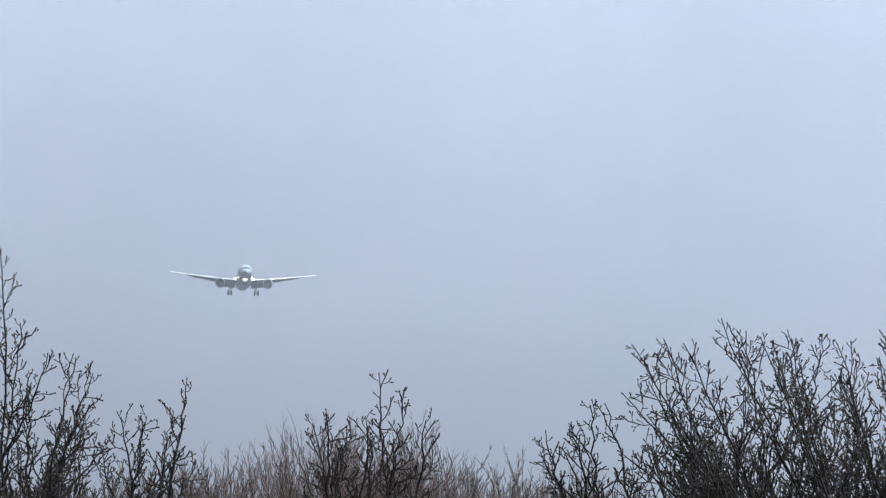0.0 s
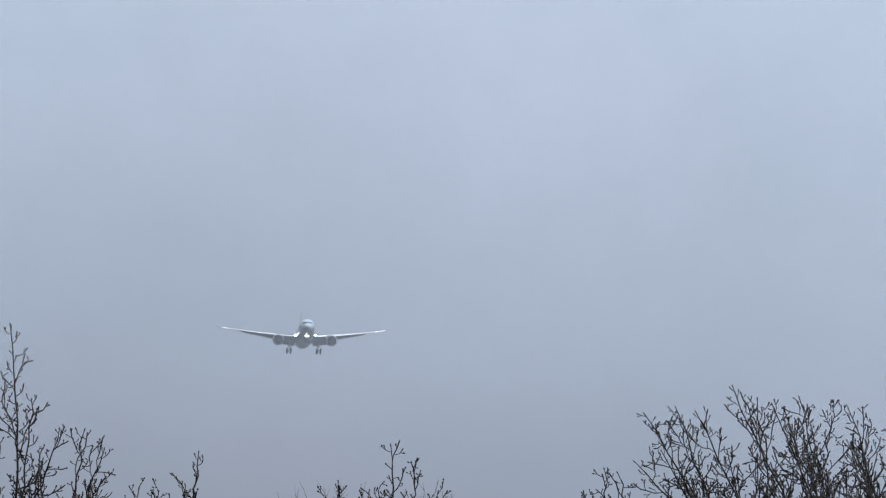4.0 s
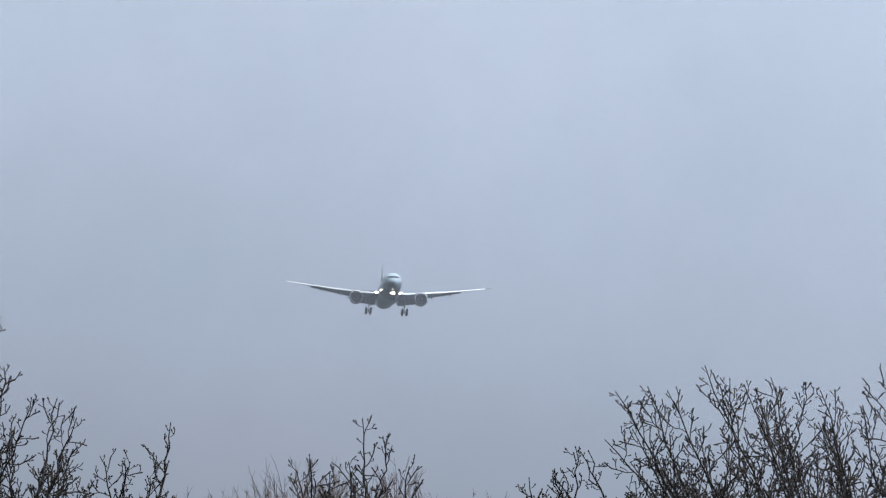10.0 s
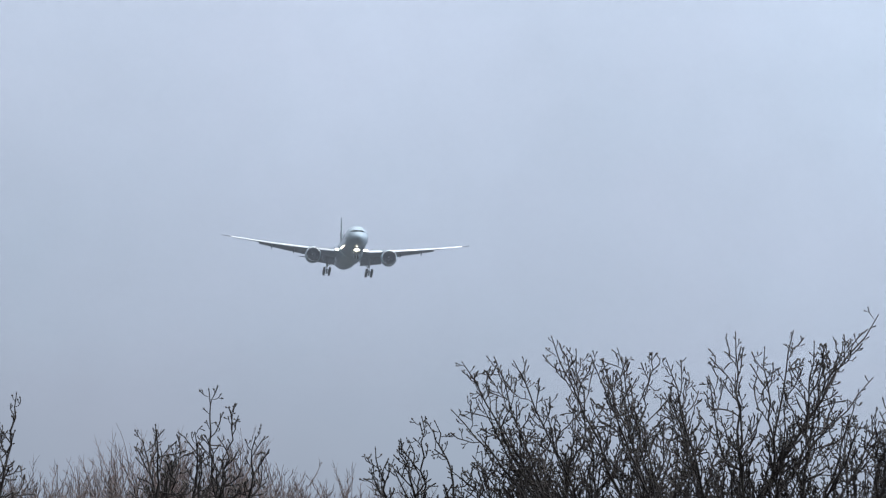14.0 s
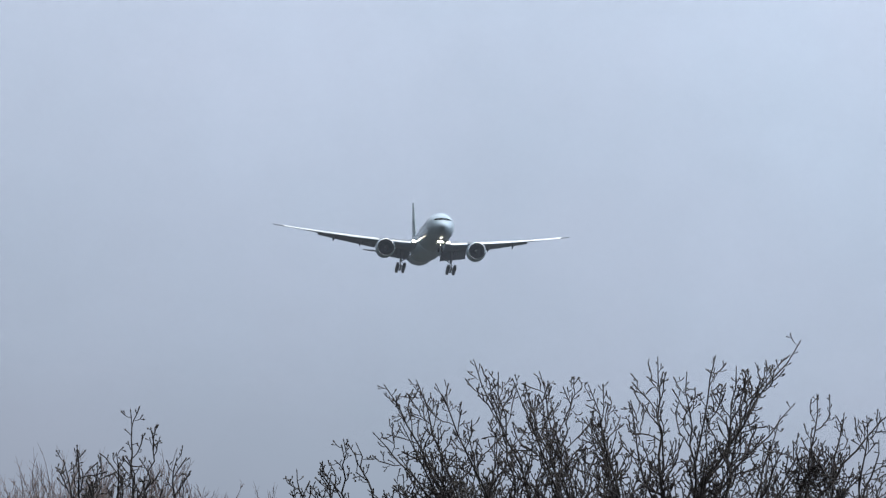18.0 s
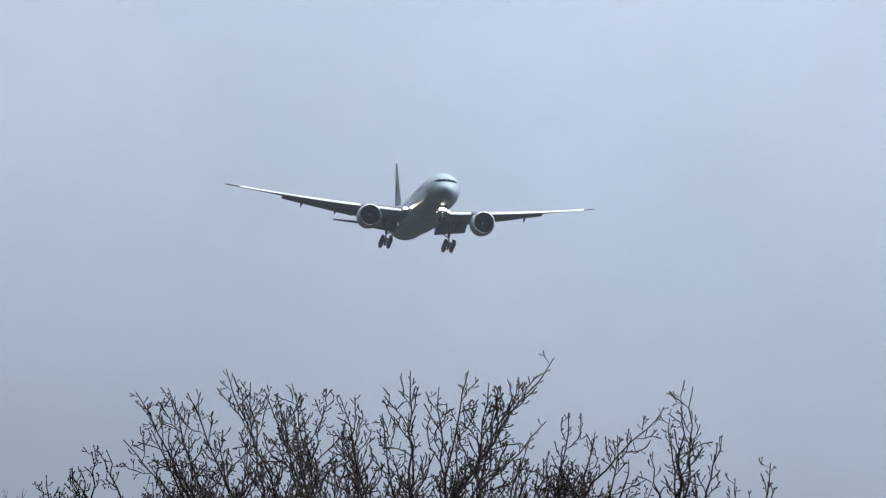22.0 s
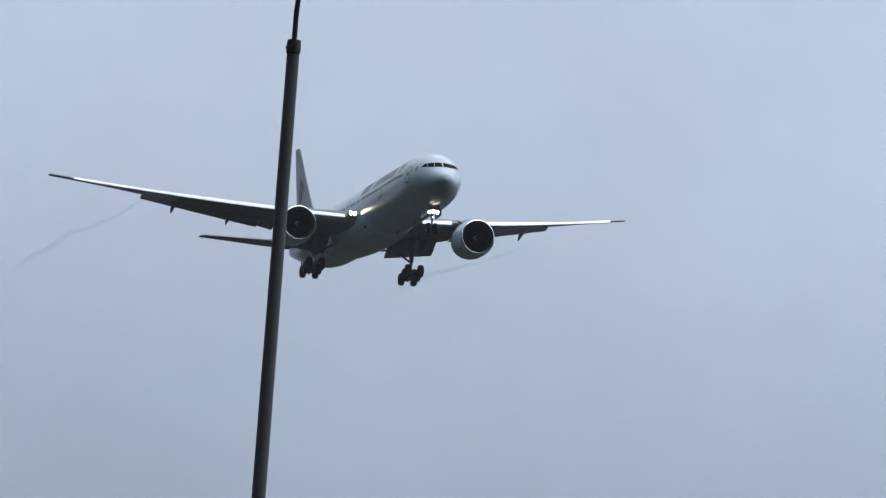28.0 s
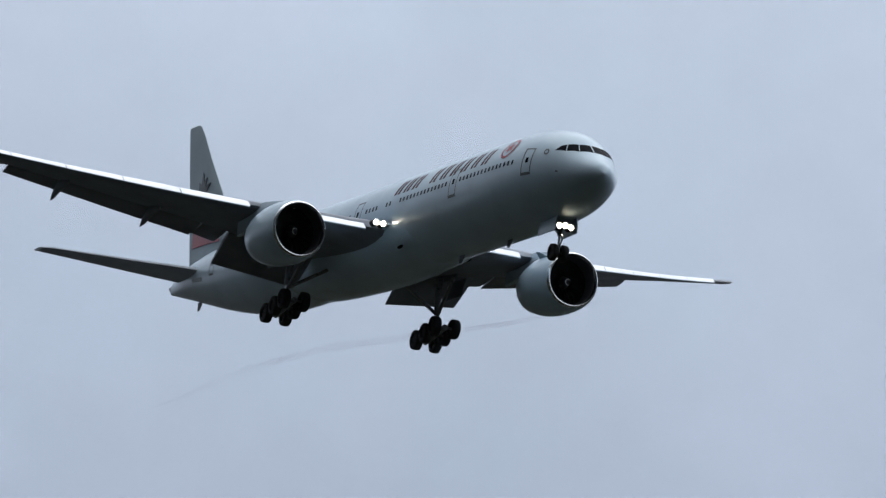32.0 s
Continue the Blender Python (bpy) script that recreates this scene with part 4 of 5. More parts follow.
def shoots(pts, r0, r1, out, rng, lo, hi, gap, reach, level):
    """Side shoots along a branch, alternate and spreading: long ones that carry spurs, and short knobbly spurs."""
    V, F, BV, BF = out
    seg = [(pts[i + 1] - pts[i]).length for i in range(len(pts) - 1)]
    total = sum(seg)
    at, flip = lo * total + gap * rng.random(), rng.choice((-1, 1))
    while at < hi * total:
        acc, i = 0.0, 0
        while i < len(seg) - 1 and acc + seg[i] < at:
            acc += seg[i]
            i += 1
        p = pts[i].lerp(pts[i + 1], (at - acc) / seg[i])
        d = (pts[i + 1] - pts[i]).normalized()
        u = at / total
        x = d.cross(Vector((0.1, 1, 0.05))).normalized()
        y = d.cross(x)
        flip = -flip
        a = rng.gauss(0, 0.7)
        side = (x * math.cos(a) * flip + y * math.sin(a)).normalized()
        long = rng.random() < (0.5, 0.18, 0.0)[level] and at < 0.92 * total
        ang = rng.uniform(0.45, 0.85) if long else rng.uniform(0.7, 1.25)
        dd = d * math.cos(ang) + side * math.sin(ang)
        r = r0 + (r1 - r0) * u
        if long and level == 1:
            ln = rng.uniform(0.06, 0.15)
        elif long:
            ln = min(reach * rng.uniform(0.35, 1.0) * (0.45 + 0.55 * (1 - u)), total * (1 - u) * 0.8 + 0.05)
        elif level < 2:
            ln = rng.uniform(0.025, 0.095) * (1.0 if level == 0 else 0.72)
        else:
            ln = rng.uniform(0.014, 0.032)
        sp = crooked(p, dd, ln, rng, 0.04 if long else 0.012, 0.20 if long else 0.34)
        rb = min(r * 0.7, (0.0076, 0.0054, 0.0045)[level] if long else (0.0050, 0.0045, 0.0038)[level])
        re = 0.0040 if long else (0.0037, 0.0034, 0.0031)[level]
        m = len(sp) - 1
        tube(V, F, sp, [rb + (re - rb) * k / m for k in range(m + 1)], 4 if long else 3)
        bud(BV, BF, sp[-1], (sp[-1] - sp[-2]).normalized(), rng.uniform(0.007, 0.014), rng.uniform(0.0058, 0.0088))
        if long:
            shoots(sp, rb, re, out, rng, 0.12, 0.97, 0.042, 0, level + 1)
        elif level < 2 and ln > 0.055:
            shoots(sp, rb, re, out, rng, 0.35, 0.95, 0.030, 0, 2)
        at += gap * rng.uniform(0.5, 1.5)


def shrub(hub, tips, seed, fill=8, label="", depth=0.35, bow=0.0, clump=None, lean=0.0, spare=1.0):
    """A bare shrub: a short trunk, limbs that rise from a low crotch to leading tips (across, height, arch, foot), and limbs that fork from those.
    A larger spare sets the side shoots wider apart and shorter."""
    rng = random.Random(seed)
    hx, hz = hub[0], hub[1] - GROUND
    sh = tagged(new("bare_shrub"), label, "shrub", "bare shrubs of the hedge")
    sh.location = (hx, hub[2], GROUND)
    out = ([], [], [], [])
    V, F, BV, BF = out
    lead = [(p[0] - hx, p[1] - GROUND, 1.0) for p in tips]
    arch = {k: p[2] for k, p in enumerate(tips) if len(p) > 2}
    foot = {k: p[3] - hx for k, p in enumerate(tips) if len(p) > 3}
    for _ in range(round(fill * 1.7)):
        a, b = rng.sample(range(len(tips)), 2) if len(tips) > 1 else (0, 0)
        w = rng.random()
        x, z = lead[a][0] * w + lead[b][0] * (1 - w), min(lead[a][1], lead[b][1])
        base = 2.9 - GROUND
        lead.append((x + rng.uniform(-0.12, 0.12), base + (z - base) * rng.uniform(0.5, 0.92), 0.8))
    fork = Vector((0, 0, hz - 0.25))
    v, f = [], []
    tube(v, f, [(0.03, 0, 0), (-0.02, 0.02, (hz - 0.25) * 0.5), fork], [0.07, 0.055, 0.045], 10)
    piece("trunk", v, f, BARK, sh, "short thick trunk")
    grown = []
    for count, (x, z, q) in enumerate(lead):
        dy = rng.uniform(-depth, depth)
        k = (hub[2] + dy) / 42.0
        x, z = (x + hx) * k - hx, EYE + (z + GROUND - EYE) * k - GROUND
        tip = Vector((x, dy, z - 0.015))
        near = [g for g in grown if 0.07 < abs(g[0][-1].x - x) < 0.42]
        r1 = 0.0026
        old, at = None, 0
        if near and count not in arch and rng.random() < 0.3:
            # forks from a limb that stands already
            old, rad = rng.choice(near)
            at = rng.randrange(5, 10)
            while at > 3 and tip.z - old[at].z < 0.28 + abs(old[at].x - x) * 1.5:
                at -= 1
        if at > 3:
            r0 = rad[at] * 0.85
            out_x = (x - old[at].x) * rng.uniform(0.0, 0.2)
            pts = branch_points(old[at], tip, (out_x, 0, 0), rng, 10, 0.018)
            first = 1
        else:
            across = x * (0.22 + 0.5 * abs(lean)) + lean + rng.uniform(-0.12, 0.12)
            low = Vector((foot.get(count, across), dy * 0.3, hz + rng.uniform(-0.10, 0.12)))
            pts = branch_points(fork + Vector((0, 0, rng.uniform(-0.12, 0))), low, (0, 0, 0), rng, 2, 0.01)
            lift = abs(x) * rng.uniform(0.02, 0.14) + arch.get(count, 0.0)
            pts += branch_points(low, tip, (rng.uniform(-0.07, 0.07) + x * bow, 0, lift), rng, 14, 0.019)[1:]
            r0, first = rng.uniform(0.0115, 0.0155) * q, 3
        n = len(pts) - 1
        rad = [(r0 - r1) * (1 - k / n) ** 0.8 + r1 for k in range(n + 1)]
        v, f = [], []
        tube(v, f, pts, rad, 6)
        piece("limb", v, f, BARK, sh)
        grown.append((pts, rad))
        run = (tip - pts[first]).length
        shoots(pts[first:], rad[first], r1, out, rng, max(0.10, 1 - 1.75 / max(run, 0.1)), 0.99, 0.043 * spare, 0.52 / spare * min(1.0, run * 0.8), 0)
        bud(BV, BF, tip, (pts[-1] - pts[-2]).normalized(), 0.016, 0.006)
    if clump:
        # a tight knot of fine twigs low in the crown
        c = Vector((clump[0] - hx, -0.05, clump[1] - GROUND))
        for _ in range(230):
            p = c + Vector((rng.gauss(0, 0.055), rng.gauss(0, 0.06), rng.gauss(0, 0.06)))
            d = Vector((rng.uniform(-1, 1), rng.uniform(-1, 1), rng.uniform(-0.3, 1.2))).normalized()
            sp = crooked(p, d, rng.uniform(0.04, 0.12), rng, 0.02, 0.25)
            tube(V, F, sp, [0.0036] * len(sp), 3)
    piece("twig_tangle", V, F, TWIG, sh, "tangle of thin dark twigs", smooth=False, kind="stuff")
    piece("bud_scatter", BV, BF, BUD, sh, "small knobbly winter buds", smooth=False, kind="stuff")
    return sh


Y = 42.0
shrub((1.55, 2.75, Y), [(1.40, 4.74), (1.54, 4.30), (1.71, 4.13), (1.86, 4.13), (1.98, 4.02), (0.9, 4.4), (0.5, 4.2), (1.15, 4.25), (2.0, 3.75), (1.62, 3.95), (1.93, 3.88), (2.06, 3.58), (1.80, 3.72)], 11, 8, "tall bare shrub with dark crooked shoots in a roadside hedge")
shrub((2.27, 2.90, Y), [(2.54, 4.02), (2.31, 3.78), (2.16, 3.77), (2.04, 3.62), (2.42, 3.70)], 12, 4, "small bare shrub with one long upright shoot")
shrub((3.48, 2.95, Y), [(3.38, 3.84), (3.61, 3.84), (3.30, 3.78), (3.5, 3.76)], 13, 3, "low bare shrub with short knobbly shoots")
shrub((3.87, 2.90, Y + 0.1), [(3.68, 4.1), (3.84, 4.02), (3.97, 3.83), (3.74, 3.66)], 14, 1, "bare shrub with two straight upright shoots")
shrub((5.18, 2.85, Y), [(4.96, 4.0), (5.04, 3.98), (4.84, 3.86), (4.69, 3.8), (4.80, 3.70), (4.66, 3.66)], 15, 3, "small bare shrub with arching shoots", spare=1.3)
shrub((6.60, 2.25, Y), [(5.14, 4.05, 0.34), (5.19, 4.34, 0.12), (5.38, 4.38), (5.50, 4.36), (5.72, 4.52), (5.87, 4.45), (5.96, 4.42), (6.12, 4.47), (6.03, 4.40), (6.33, 4.45), (6.42, 4.41), (6.68, 4.33), (5.30, 4.12), (5.45, 3.95), (5.28, 3.78)], 16, 13, "broad bare shrub with many fanned dark stems", bow=0.02, lean=0.5)
shrub((7.12, 2.90, Y - 0.1), [(6.84, 4.35), (6.83, 4.60), (7.01, 4.52), (7.18, 4.63), (7.31, 4.57), (7.37, 4.55), (7.69, 4.75, 0.0, 6.62), (7.54, 4.57, 0.0, 6.75), (7.67, 4.37, 0.05, 6.6), (7.62, 4.1)], 17, 5, "tall bare shrub with long leaning shoots and mossy bark", bow=-0.03, spare=1.15)
shrub((7.85, 2.95, Y), [(7.81, 4.43), (8.37, 4.47, 0.12, 7.4), (7.98, 4.33), (8.12, 4.32), (8.2, 4.18), (7.7, 4.1), (7.95, 4.12), (8.05, 4.0)], 18, 7, "dense bare shrub with one long slanting shoot", clump=(7.83, 3.93), spare=1.15)
shrub((8.58, 3.10, Y + 0.1), [(8.56, 4.65), (8.43, 4.45), (8.76, 4.37), (8.62, 4.43), (8.50, 4.56), (8.33, 4.22)], 19, 0, "slim bare shrub with straight upright shoots", spare=1.35)
shrub((9.02, 2.90, Y), [(9.07, 4.23), (8.86, 4.12), (8.95, 4.05), (9.3, 3.9), (9.6, 3.7)], 20, 1, "low bare shrub at the hedge's end", spare=1.3)


# lower growth that closes the hedge behind
for k, (x, z) in enumerate(((0.7, 3.75), (1.75, 3.6), (5.75, 3.98), (6.08, 4.1), (6.4, 4.12), (6.75, 4.08), (7.35, 4.1), (7.72, 4.0), (8.15, 4.0), (8.9, 3.75))):
    shrub((x, 2.25, Y + 0.9), [(x - 0.42, z - 0.18), (x - 0.2, z), (x + 0.02, z - 0.08), (x + 0.2, z + 0.02), (x + 0.42, z - 0.15)], 40 + k, 6 if 5 < x < 7 else 5, "dense low bare shrub behind the taller shoots")


def far_tree(x, height, seed):
    """A finely branched brown tree top in the back row, its colour paled for distance haze."""
    rng = random.Random(seed)
    t = tagged(new("bare_tree"), "brown bare tree of fine upright twigs, haze put into its colour", "tree", "back row of bare trees")
    t.location = (x, 80 + rng.uniform(-1.5, 1.5), GROUND)
    h = height - GROUND
    v, f = [], []
    tube(v, f, [(0, 0, 0), (0.05, 0, h * 0.3), (0.0, 0.05, h * 0.55)], [0.11, 0.08, 0.05], 8)
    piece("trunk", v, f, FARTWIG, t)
    TV, TF = [], []

    def grow(p, d, ln, r, deep):
        """A shoot that bends upright, with finer ones fanning from it."""
        pts, n = [p], (6, 4, 2)[deep]
        for _ in range(n):
            d = (d + Vector((rng.gauss(0, 0.13), rng.gauss(0, 0.13), 0.10))).normalized()
            pts.append(pts[-1] + d * (ln / n))
        tube(TV, TF, pts, [r * (1 - 0.7 * k / n) for k in range(n + 1)], 4 if deep == 0 else 3)
        if deep < 2:
            for _ in range((15, 6)[deep]):
                u = rng.uniform(0.3, 0.97) * n
                q = pts[int(u)].lerp(pts[int(u) + 1], u % 1)
                a, sp = rng.uniform(0, 6.28), rng.uniform(0.3, 0.8)
                e = (d + Vector((math.cos(a) * sp, math.sin(a) * sp, 0))).normalized()
                grow(q, e, ln * rng.uniform(0.18, 0.42) * (1.1 - 0.5 * u / n), (0.0058, 0.0030)[deep], deep + 1)

    for _ in range(22):
        a, sp = rng.uniform(0, 6.28), rng.uniform(0.0, 0.26)
        b = Vector((rng.uniform(-0.12, 0.12), rng.uniform(-0.12, 0.12), h * rng.uniform(0.30, 0.5)))
        d = Vector((math.cos(a) * sp, math.sin(a) * sp * 0.8, 1)).normalized()
        grow(b, d, (h * rng.uniform(0.79, 0.94) - b.z), 0.0115, 0)
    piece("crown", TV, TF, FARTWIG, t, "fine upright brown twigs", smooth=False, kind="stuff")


far_top = curve_of([-4, 2, 4.2, 5.1, 5.6, 6.1, 6.6, 7.0, 7.75, 8.1, 8.6, 9.0, 9.8, 11, 16], [5.2, 5.1, 5.2, 5.40, 5.42, 5.62, 5.76, 5.54, 5.78, 5.50, 5.46, 5.36, 5.25, 5.25, 5.2])
fx = -2.5
k = 0
while fx < 13:
    far_tree(fx, far_top(fx), 100 + k)
    fx += 0.30 if 4.0 < fx < 9.6 else 0.9
    k += 1


# ---- cars ----
def car(name, label, length, height, half, paint, rails, boxy=False, aft=0.0):
    """Own space: x ahead from the middle, on its wheels at z = 0."""
    c = tagged(new(name), label, "car")
    L = length / 2
    belt, sill = height * 0.60, 0.24
    xs = [-L, -L + 0.06, -L + 0.12, -L + 0.42, -L * 0.25 - aft, L * 0.02 - aft, L * 0.20 - aft, L * 0.52 - aft, L * 0.80, L - 0.12, L]
    roof = [belt * 0.75, belt * 0.95, height * (0.955 if boxy else 0.93), height * (0.985 if boxy else 0.98), height, height * 0.992, height * 0.955, belt * 1.06, belt * 0.95, belt * 0.72, belt * 0.55]
    wd = [half * 0.86, half * 0.92, half * 0.97, half, half, half, half, half * 0.99, half * 0.96, half * 0.9, half * 0.78]
    rings = []
    for x, r, w in zip(xs, roof, wd):
        b = min(belt, r)
        lean = 0.84 if boxy else 0.80
        tp = w * (lean if r > belt * 1.1 else 0.93)
        ring = [(w * 0.9, sill), (w, sill + 0.12), (w * 1.0, b * 0.8), (w * 0.97, b), (w * 0.97 + (tp - w * 0.97) * 0.55, b + (r - b) * 0.6), (tp, r - 0.024), (tp * 0.98, r - 0.008), (tp * 0.5, r)]
        rings.append([(x, y, z) for y, z in ring] + [(x, -y, z) for y, z in ring[::-1]])
    v, f = loft(rings)
    body = piece("body", v, f, paint, c)
    for side in (-1, 1):
        for a, b in ((-L + length * 0.13, -L * 0.28), (-L * 0.25 + 0.03, L * 0.03), (L * 0.06, L * 0.25)):
            a, b = (a - aft if a > -L * 0.5 else a), b - aft
            q = []
            for x, u in ((a, 0.06), (b, 0.06), (b if b < L * 0.1 - aft else b - 0.25, 0.80), (a if a > -L * 0.5 - aft else a + 0.22, 0.80)):
                r = np.interp(x, xs, roof)
                w = np.interp(x, xs, wd)
                y0, y1 = w * 0.97, w * 0.97 + (w * lean - w * 0.97) * 0.55
                zz = belt + (r - belt) * 0.6 * min(u / 0.6, 1) if u <= 0.6 else belt + (r - belt) * 0.6 + (r - 0.05 - belt - (r - belt) * 0.6) * (u - 0.6) / 0.4
                yy = y0 + (y1 - y0) * min(u / 0.6, 1) if u <= 0.6 else y1 + (w * lean - y1) * (u - 0.6) / 0.4
                q.append((x, side * (yy + 0.008), zz))
            v = q + [(x, y - side * 0.03, z) for x, y, z in q]
            piece("side_window", v, [(0, 1, 2, 3), (4, 5, 6, 7), (0, 1, 5, 4), (1, 2, 6, 5), (2, 3, 7, 6), (3, 0, 4, 7)], PANE, body, smooth=False)
        if rails:
            y = half * 0.78
            x0, x1, zr = -L + 0.40, L * 0.17, height * 0.985
            rod("roof_rail", [(x0, side * y, zr - 0.03), (x0 + 0.10, side * y, zr + 0.012), (x0 + 0.22, side * y, zr + 0.034), ((x0 + x1) / 2, side * y, zr + 0.036), (x1 - 0.3, side * y, zr + 0.024), (x1 - 0.12, side * y, zr + 0.0), (x1, side * y, zr - 0.05)], 0.019, TRIM, body, "black roof rail")
            v, f = loft([[(x, side * y + 0.014, zr - 0.05), (x, side * y + 0.014, zr + h), (x, side * y - 0.014, zr + h), (x, side * y - 0.014, zr - 0.05)] for x, h in ((x0 + 0.08, -0.02), (x0 + 0.3, 0.022), (x1 - 0.35, 0.014), (x1 - 0.08, -0.03))])
            piece("rail_base", v, f, TRIM, body, "black strip under the roof rail")
            v, f = loft([[(x, side * (half * 0.82 + 0.02), zr + h - 0.052), (x, side * (half * 0.82 + 0.02), zr + h - 0.044), (x, side * half * 0.78, zr + h - 0.036), (x, side * half * 0.78, zr + h - 0.058)] for x, h in ((x0 + 0.1, 0.01), (0.0, 0.012), (x1 - 0.1, -0.01))])
            piece("roof_gutter", v, f, RIM, body, "thin bright gutter strip")
            block("rail_foot", ((x0 + x1) / 2 - 0.05, side * y - 0.022, zr - 0.03), ((x0 + x1) / 2 + 0.05, side * y + 0.022, zr + 0.04), TRIM, body, bevel=0.005)
        block("headlight", (L - 0.22, side * half * 0.6 - 0.15, belt * 0.66), (L - 0.02, side * half * 0.6 + 0.15, belt * 0.82), HEADLIGHT, body, bevel=0.03)
        block("tail_light", (-L - 0.01, side * half * 0.74 - 0.1, belt * 0.72), (-L + 0.08, side * half * 0.74 + 0.1, belt * 1.02), TAILLIGHT, body, bevel=0.02)
    z = height
    back, tip = (0.05, 0.964) if boxy else (0.0, 0.957)
    v, f = loft([[(-L + back, y, height * tip), (-L + 0.20, y, height * (tip + 0.974) / 2), (-L + 0.46, y, height * 0.974), (-L + 0.46, y, height * 0.955), (-L + 0.16, y, height * 0.949), (-L + back + 0.01, y, height * (tip - 0.006))] for y in (-half * 0.78, -half * 0.4, half * 0.4, half * 0.78)])
    piece("spoiler", v, f, paint, body, "small roof spoiler")
    tyre = wheel_mesh(0.33, 0.22)
    rv, rf = lathe([(0.06, 0.02), (0.08, 0.12), (0.06, 0.18), (0.1, 0.2), (-0.05, 0.2)], "y", 20)
    rim = mesh_of("rim", rv, rf, RIM)
    for x in (-L * 0.62, L * 0.62):
        for side in (-1, 1):
            w = new("wheel", tyre)
            w.parent = c
            w.matrix_basis = pose(x, side * (half - 0.12), 0.33)
            r = new("rim", rim)
            r.parent = w
            r.matrix_basis = pose(0, side * 0.03, 0, 0, 0, 0 if side > 0 else 180)
    return c


hatchback = car("hatchback_car", "dark wet hatchback car driving past", 3.7, 1.462, 0.83, CARDARK, False, False, 0.42)
estate = car("estate_car", "charcoal tall estate car with black roof rails driving past", 4.6, 1.755, 0.92, CARGREY, True, True)
white_car = car("white_car", "white car with a black block on its roof driving past", 4.2, 1.418, 0.88, CARWHITE, False)
block("roof_block", (0.205, -0.05, 1.38), (0.295, 0.03, 1.48), TRIM, white_car, "small black block on the roof", 0.012)


# ---- bird ----
def bird():
    b = tagged(new("bird"), "small dark bird flying up from the hedge", "bird")
    rings = [[(x, r * math.cos(2 * math.pi * j / 10), z + r * math.sin(2 * math.pi * j / 10)) for j in range(10)] for x, r, z in ((0.09, 0.004, 0.012), (0.075, 0.016, 0.012), (0.055, 0.02, 0.01), (0.03, 0.026, 0.0), (-0.02, 0.028, -0.003), (-0.06, 0.016, 0.0), (-0.12, 0.01, 0.004))]
    v, f = loft(rings)
    piece("body", v, f, FEATHER, b)
    wings = []
    for side in (-1, 1):
        v = [(0.035, 0, 0), (0.03, side * 0.07, 0.004), (-0.02, side * 0.14, 0.0), (-0.045, side * 0.07, 0.0), (-0.03, 0, 0)]
        v += [(x, y, z - 0.006) for x, y, z in v]
        f = [(0, 1, 2, 3, 4), (5, 6, 7, 8, 9)] + [(i, (i + 1) % 5, (i + 1) % 5 + 5, i + 5) for i in range(5)]
        w = piece("bird_wing", v, f, FEATHER, b, "dark pointed wing", smooth=False)
        w.location = (0, side * 0.02, 0.012)
        wings.append(w)
    return b, wings


bird_body, bird_wings = bird()


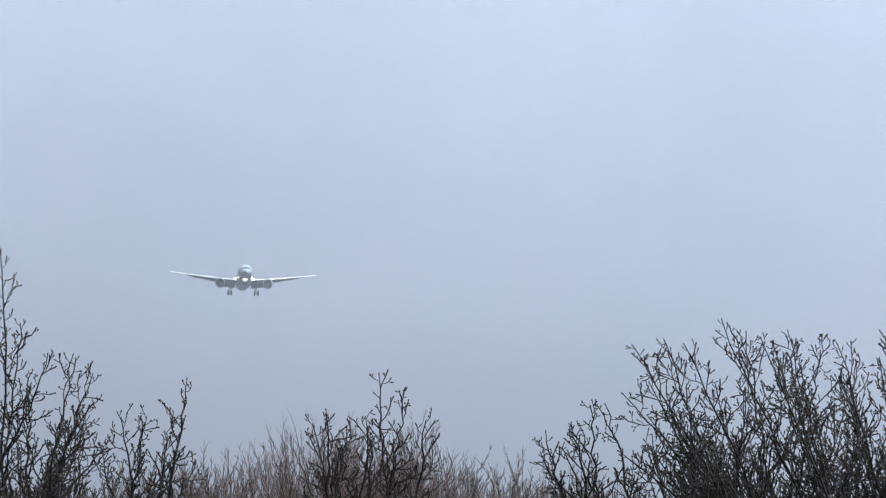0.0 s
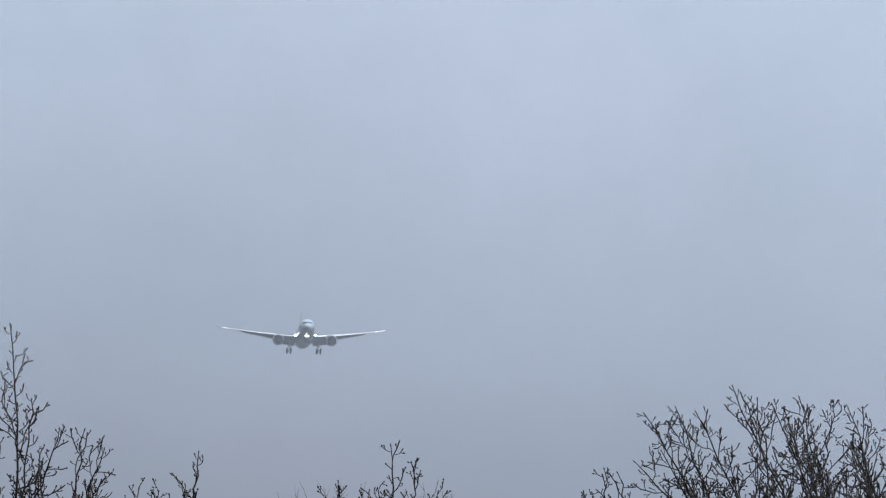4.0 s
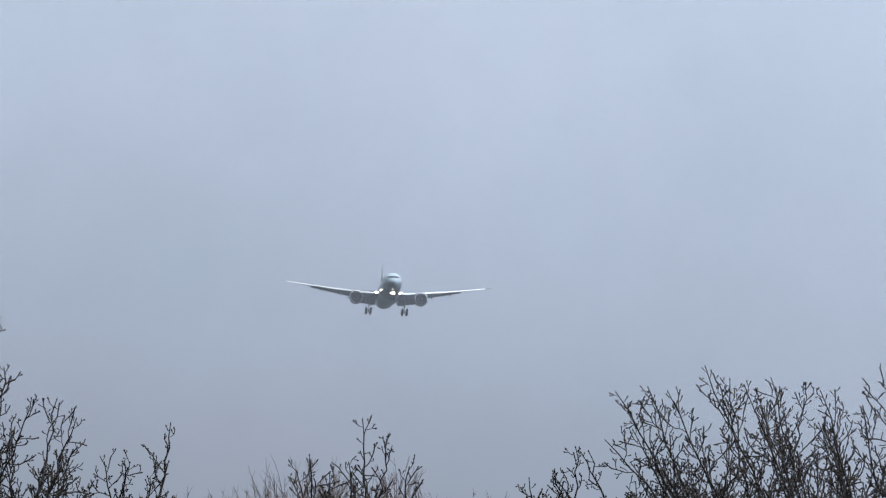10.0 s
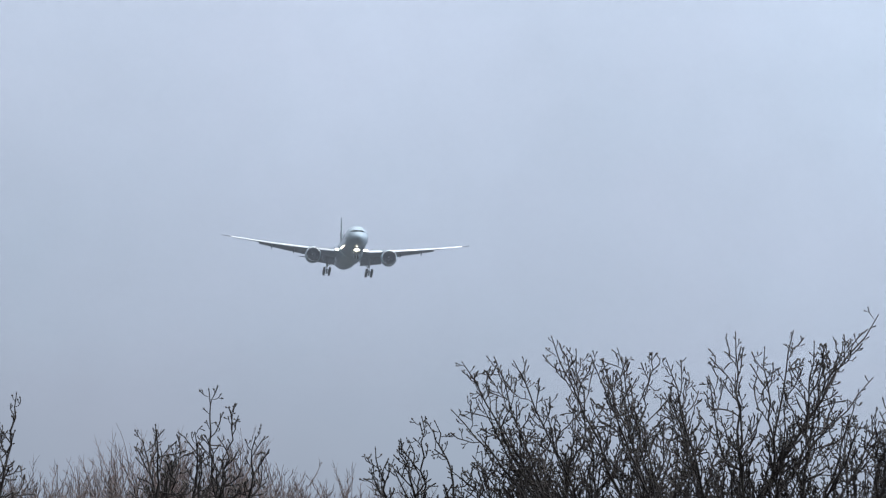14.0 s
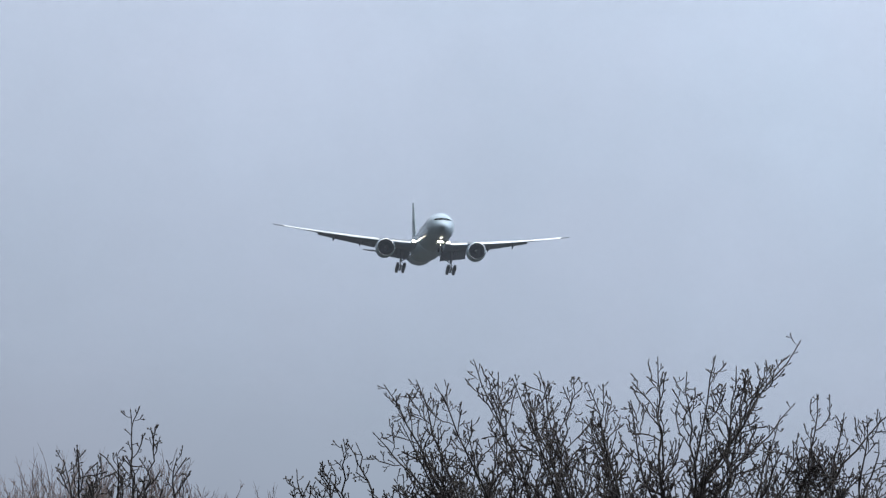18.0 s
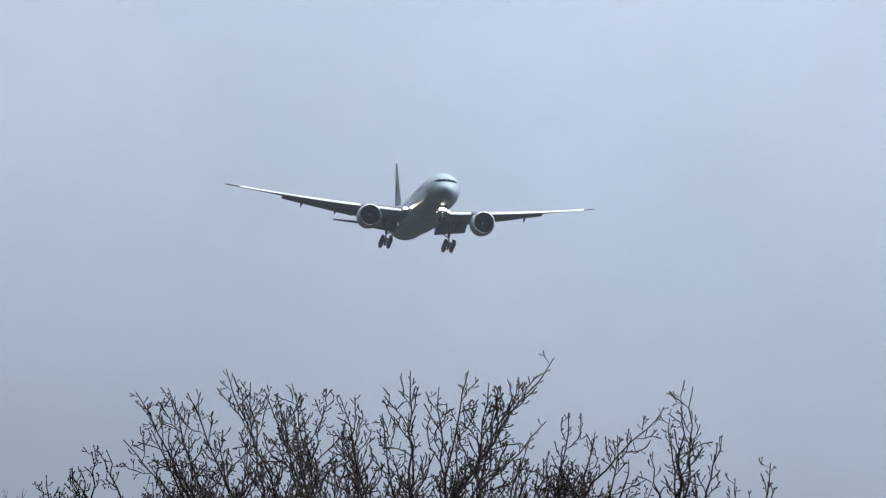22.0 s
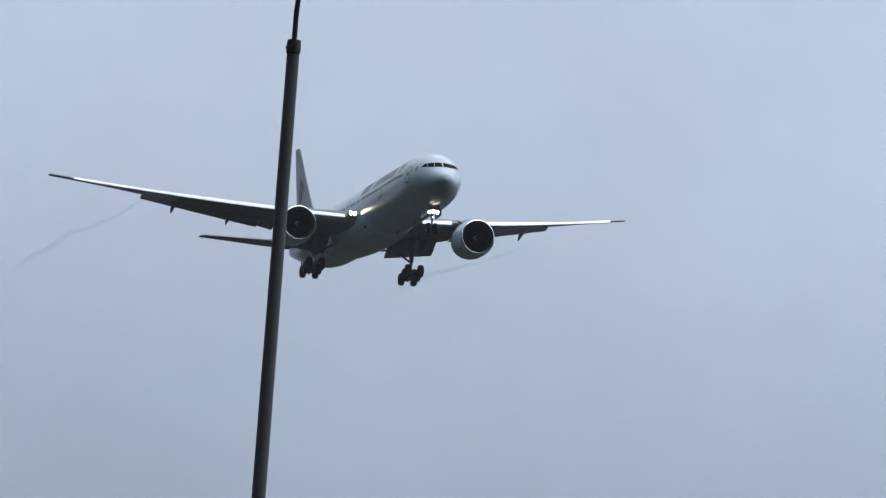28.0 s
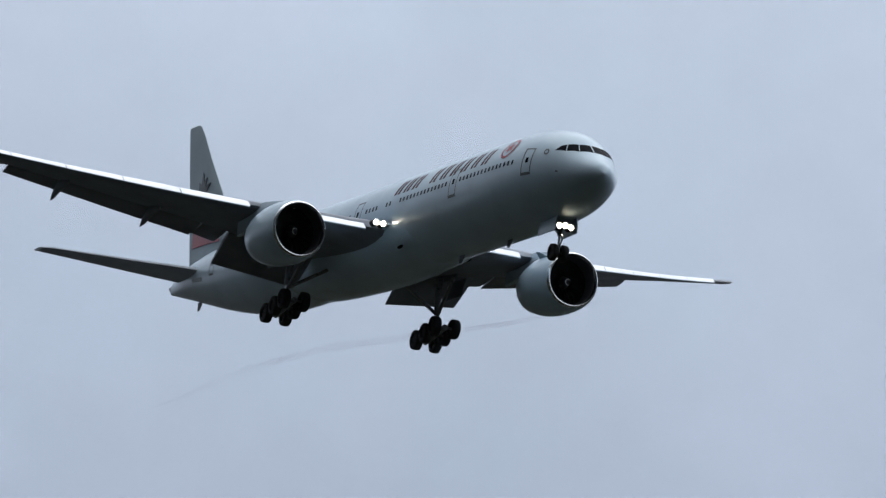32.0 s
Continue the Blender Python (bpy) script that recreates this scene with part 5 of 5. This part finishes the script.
# ---- what moves ----
def motions():
    walk(plane, [
        (0, pose(195.64, 2871.14, 204.59, 0.93, -2.31, -92.64)),
        (1, pose(194.31, 2793.59, 201.18, 0.72, -2.33, -92.49)),
        (2, pose(193.34, 2716.04, 197.60, 0.58, -2.34, -92.39)),
        (3, pose(192.97, 2638.49, 193.74, 0.54, -2.34, -92.36)),
        (4, pose(192.96, 2560.93, 189.69, 0.54, -2.33, -92.37)),
        (5, pose(192.97, 2483.38, 185.60, 0.51, -2.34, -92.38)),
        (6, pose(192.65, 2405.83, 181.49, 0.46, -2.33, -92.38)),
        (7, pose(191.91, 2328.27, 177.31, 0.44, -2.32, -92.37)),
        (8, pose(191.45, 2250.72, 172.80, 0.47, -2.32, -92.34)),
        (9, pose(191.35, 2173.17, 167.91, 0.51, -2.36, -92.29)),
        (10, pose(191.05, 2095.61, 162.92, 0.51, -2.41, -92.26)),
        (11, pose(190.99, 2018.06, 157.96, 0.43, -2.49, -92.29)),
        (12, pose(191.60, 1940.51, 153.16, 0.31, -2.55, -92.36)),
        (13, pose(192.35, 1862.96, 148.65, 0.23, -2.59, -92.42)),
        (14, pose(192.66, 1785.40, 144.53, 0.28, -2.58, -92.38)),
        (15, pose(192.62, 1707.85, 140.65, 0.40, -2.55, -92.29)),
        (16, pose(192.48, 1630.30, 136.82, 0.52, -2.51, -92.21)),
        (17, pose(192.55, 1552.74, 132.89, 0.64, -2.46, -92.12)),
        (18, pose(192.99, 1475.19, 128.81, 0.79, -2.42, -92.04)),
        (19, pose(193.37, 1397.64, 124.80, 0.95, -2.40, -91.96)),
        (20, pose(193.29, 1320.09, 121.04, 1.08, -2.43, -91.90)),
        (21, pose(193.08, 1242.53, 117.35, 1.10, -2.48, -91.95)),
        (22, pose(193.45, 1164.98, 113.54, 0.96, -2.53, -92.12)),
        (23, pose(193.58, 1087.43, 109.85, 0.67, -2.54, -92.28)),
        (24, pose(193.86, 1009.87, 106.43, 0.35, -2.53, -92.29)),
        (25, pose(194.43, 932.32, 102.66, 0.52, -2.63, -92.22)),
        (26, pose(194.67, 854.77, 98.53, 0.90, -2.78, -92.16)),
        (27, pose(194.10, 777.21, 94.63, 0.85, -2.70, -92.14)),
        (28, pose(193.37, 699.66, 90.83, 1.55, -2.60, -92.11)),
        (28.5, pose(193.15, 660.88, 88.98, 2.03, -2.63, -92.05)),
        (29, pose(192.83, 622.11, 87.16, 2.39, -2.63, -92.11)),
        (29.5, pose(192.42, 583.34, 85.39, 2.01, -2.64, -92.15)),
        (30, pose(192.12, 544.56, 83.63, 0.82, -2.71, -92.15)),
        (30.5, pose(191.92, 505.78, 81.44, -0.44, -2.60, -92.13)),
        (31, pose(191.97, 467.00, 79.00, -1.38, -2.38, -92.08)),
        (31.5, pose(192.18, 428.23, 76.17, -1.80, -2.08, -92.05)),
        (32, pose(192.38, 389.45, 73.25, -1.80, -1.85, -91.95)),
    ])
    for c, y, rate, t0, x0 in ((hatchback, 31.0, 12.3, 1.0, 3.90), (estate, 31.0, 11.9, 4.4, 4.49), (white_car, 31.0, 4.7, 11.0, 1.45)):
        rows = []
        for k in range(65):
            x = x0 + rate * (k * 0.5 - t0)
            rows.append((k * 0.5, pose(x, y, GROUND + 0.045 + fall(x), 0, math.degrees(0.035 / math.cosh((x - 3.3) / 22) ** 2), 0)))
        walk(c, rows)
    far = 4.0
    path = [(22.4, 10.15, 4.9), (22.6, 9.8, 5.25), (22.8, 9.43, 5.68), (23.0, 9.12, 6.06), (23.2, 8.95, 6.33), (23.4, 8.84, 6.37), (23.6, 8.67, 6.46), (23.8, 8.34, 6.62), (24.4, 7.4, 7.0), (26.0, 4.0, 8.2), (32.0, -12.0, 12.0)]
    walk(bird_body, [(0.0, pose(44, 240, GROUND + 0.03, 0, 0, 160)), (20.4, pose(44, 240, GROUND + 0.03, 0, 0, 160))] + [(t, pose(x * far, 240, EYE + (z - EYE) * far, 0, -20, 165)) for t, x, z in path])
    for w, side in zip(bird_wings, (-1, 1)):
        rows = [(0.0, pose(0, side * 0.02, 0.012)), (22.4, pose(0, side * 0.02, 0.012))]
        for i in range(96):
            rows.append((22.5 + i * 0.1, pose(0, side * 0.02, 0.012, side * (38 if i % 2 else -22), 0, 0)))
        walk(w, rows)


motions()
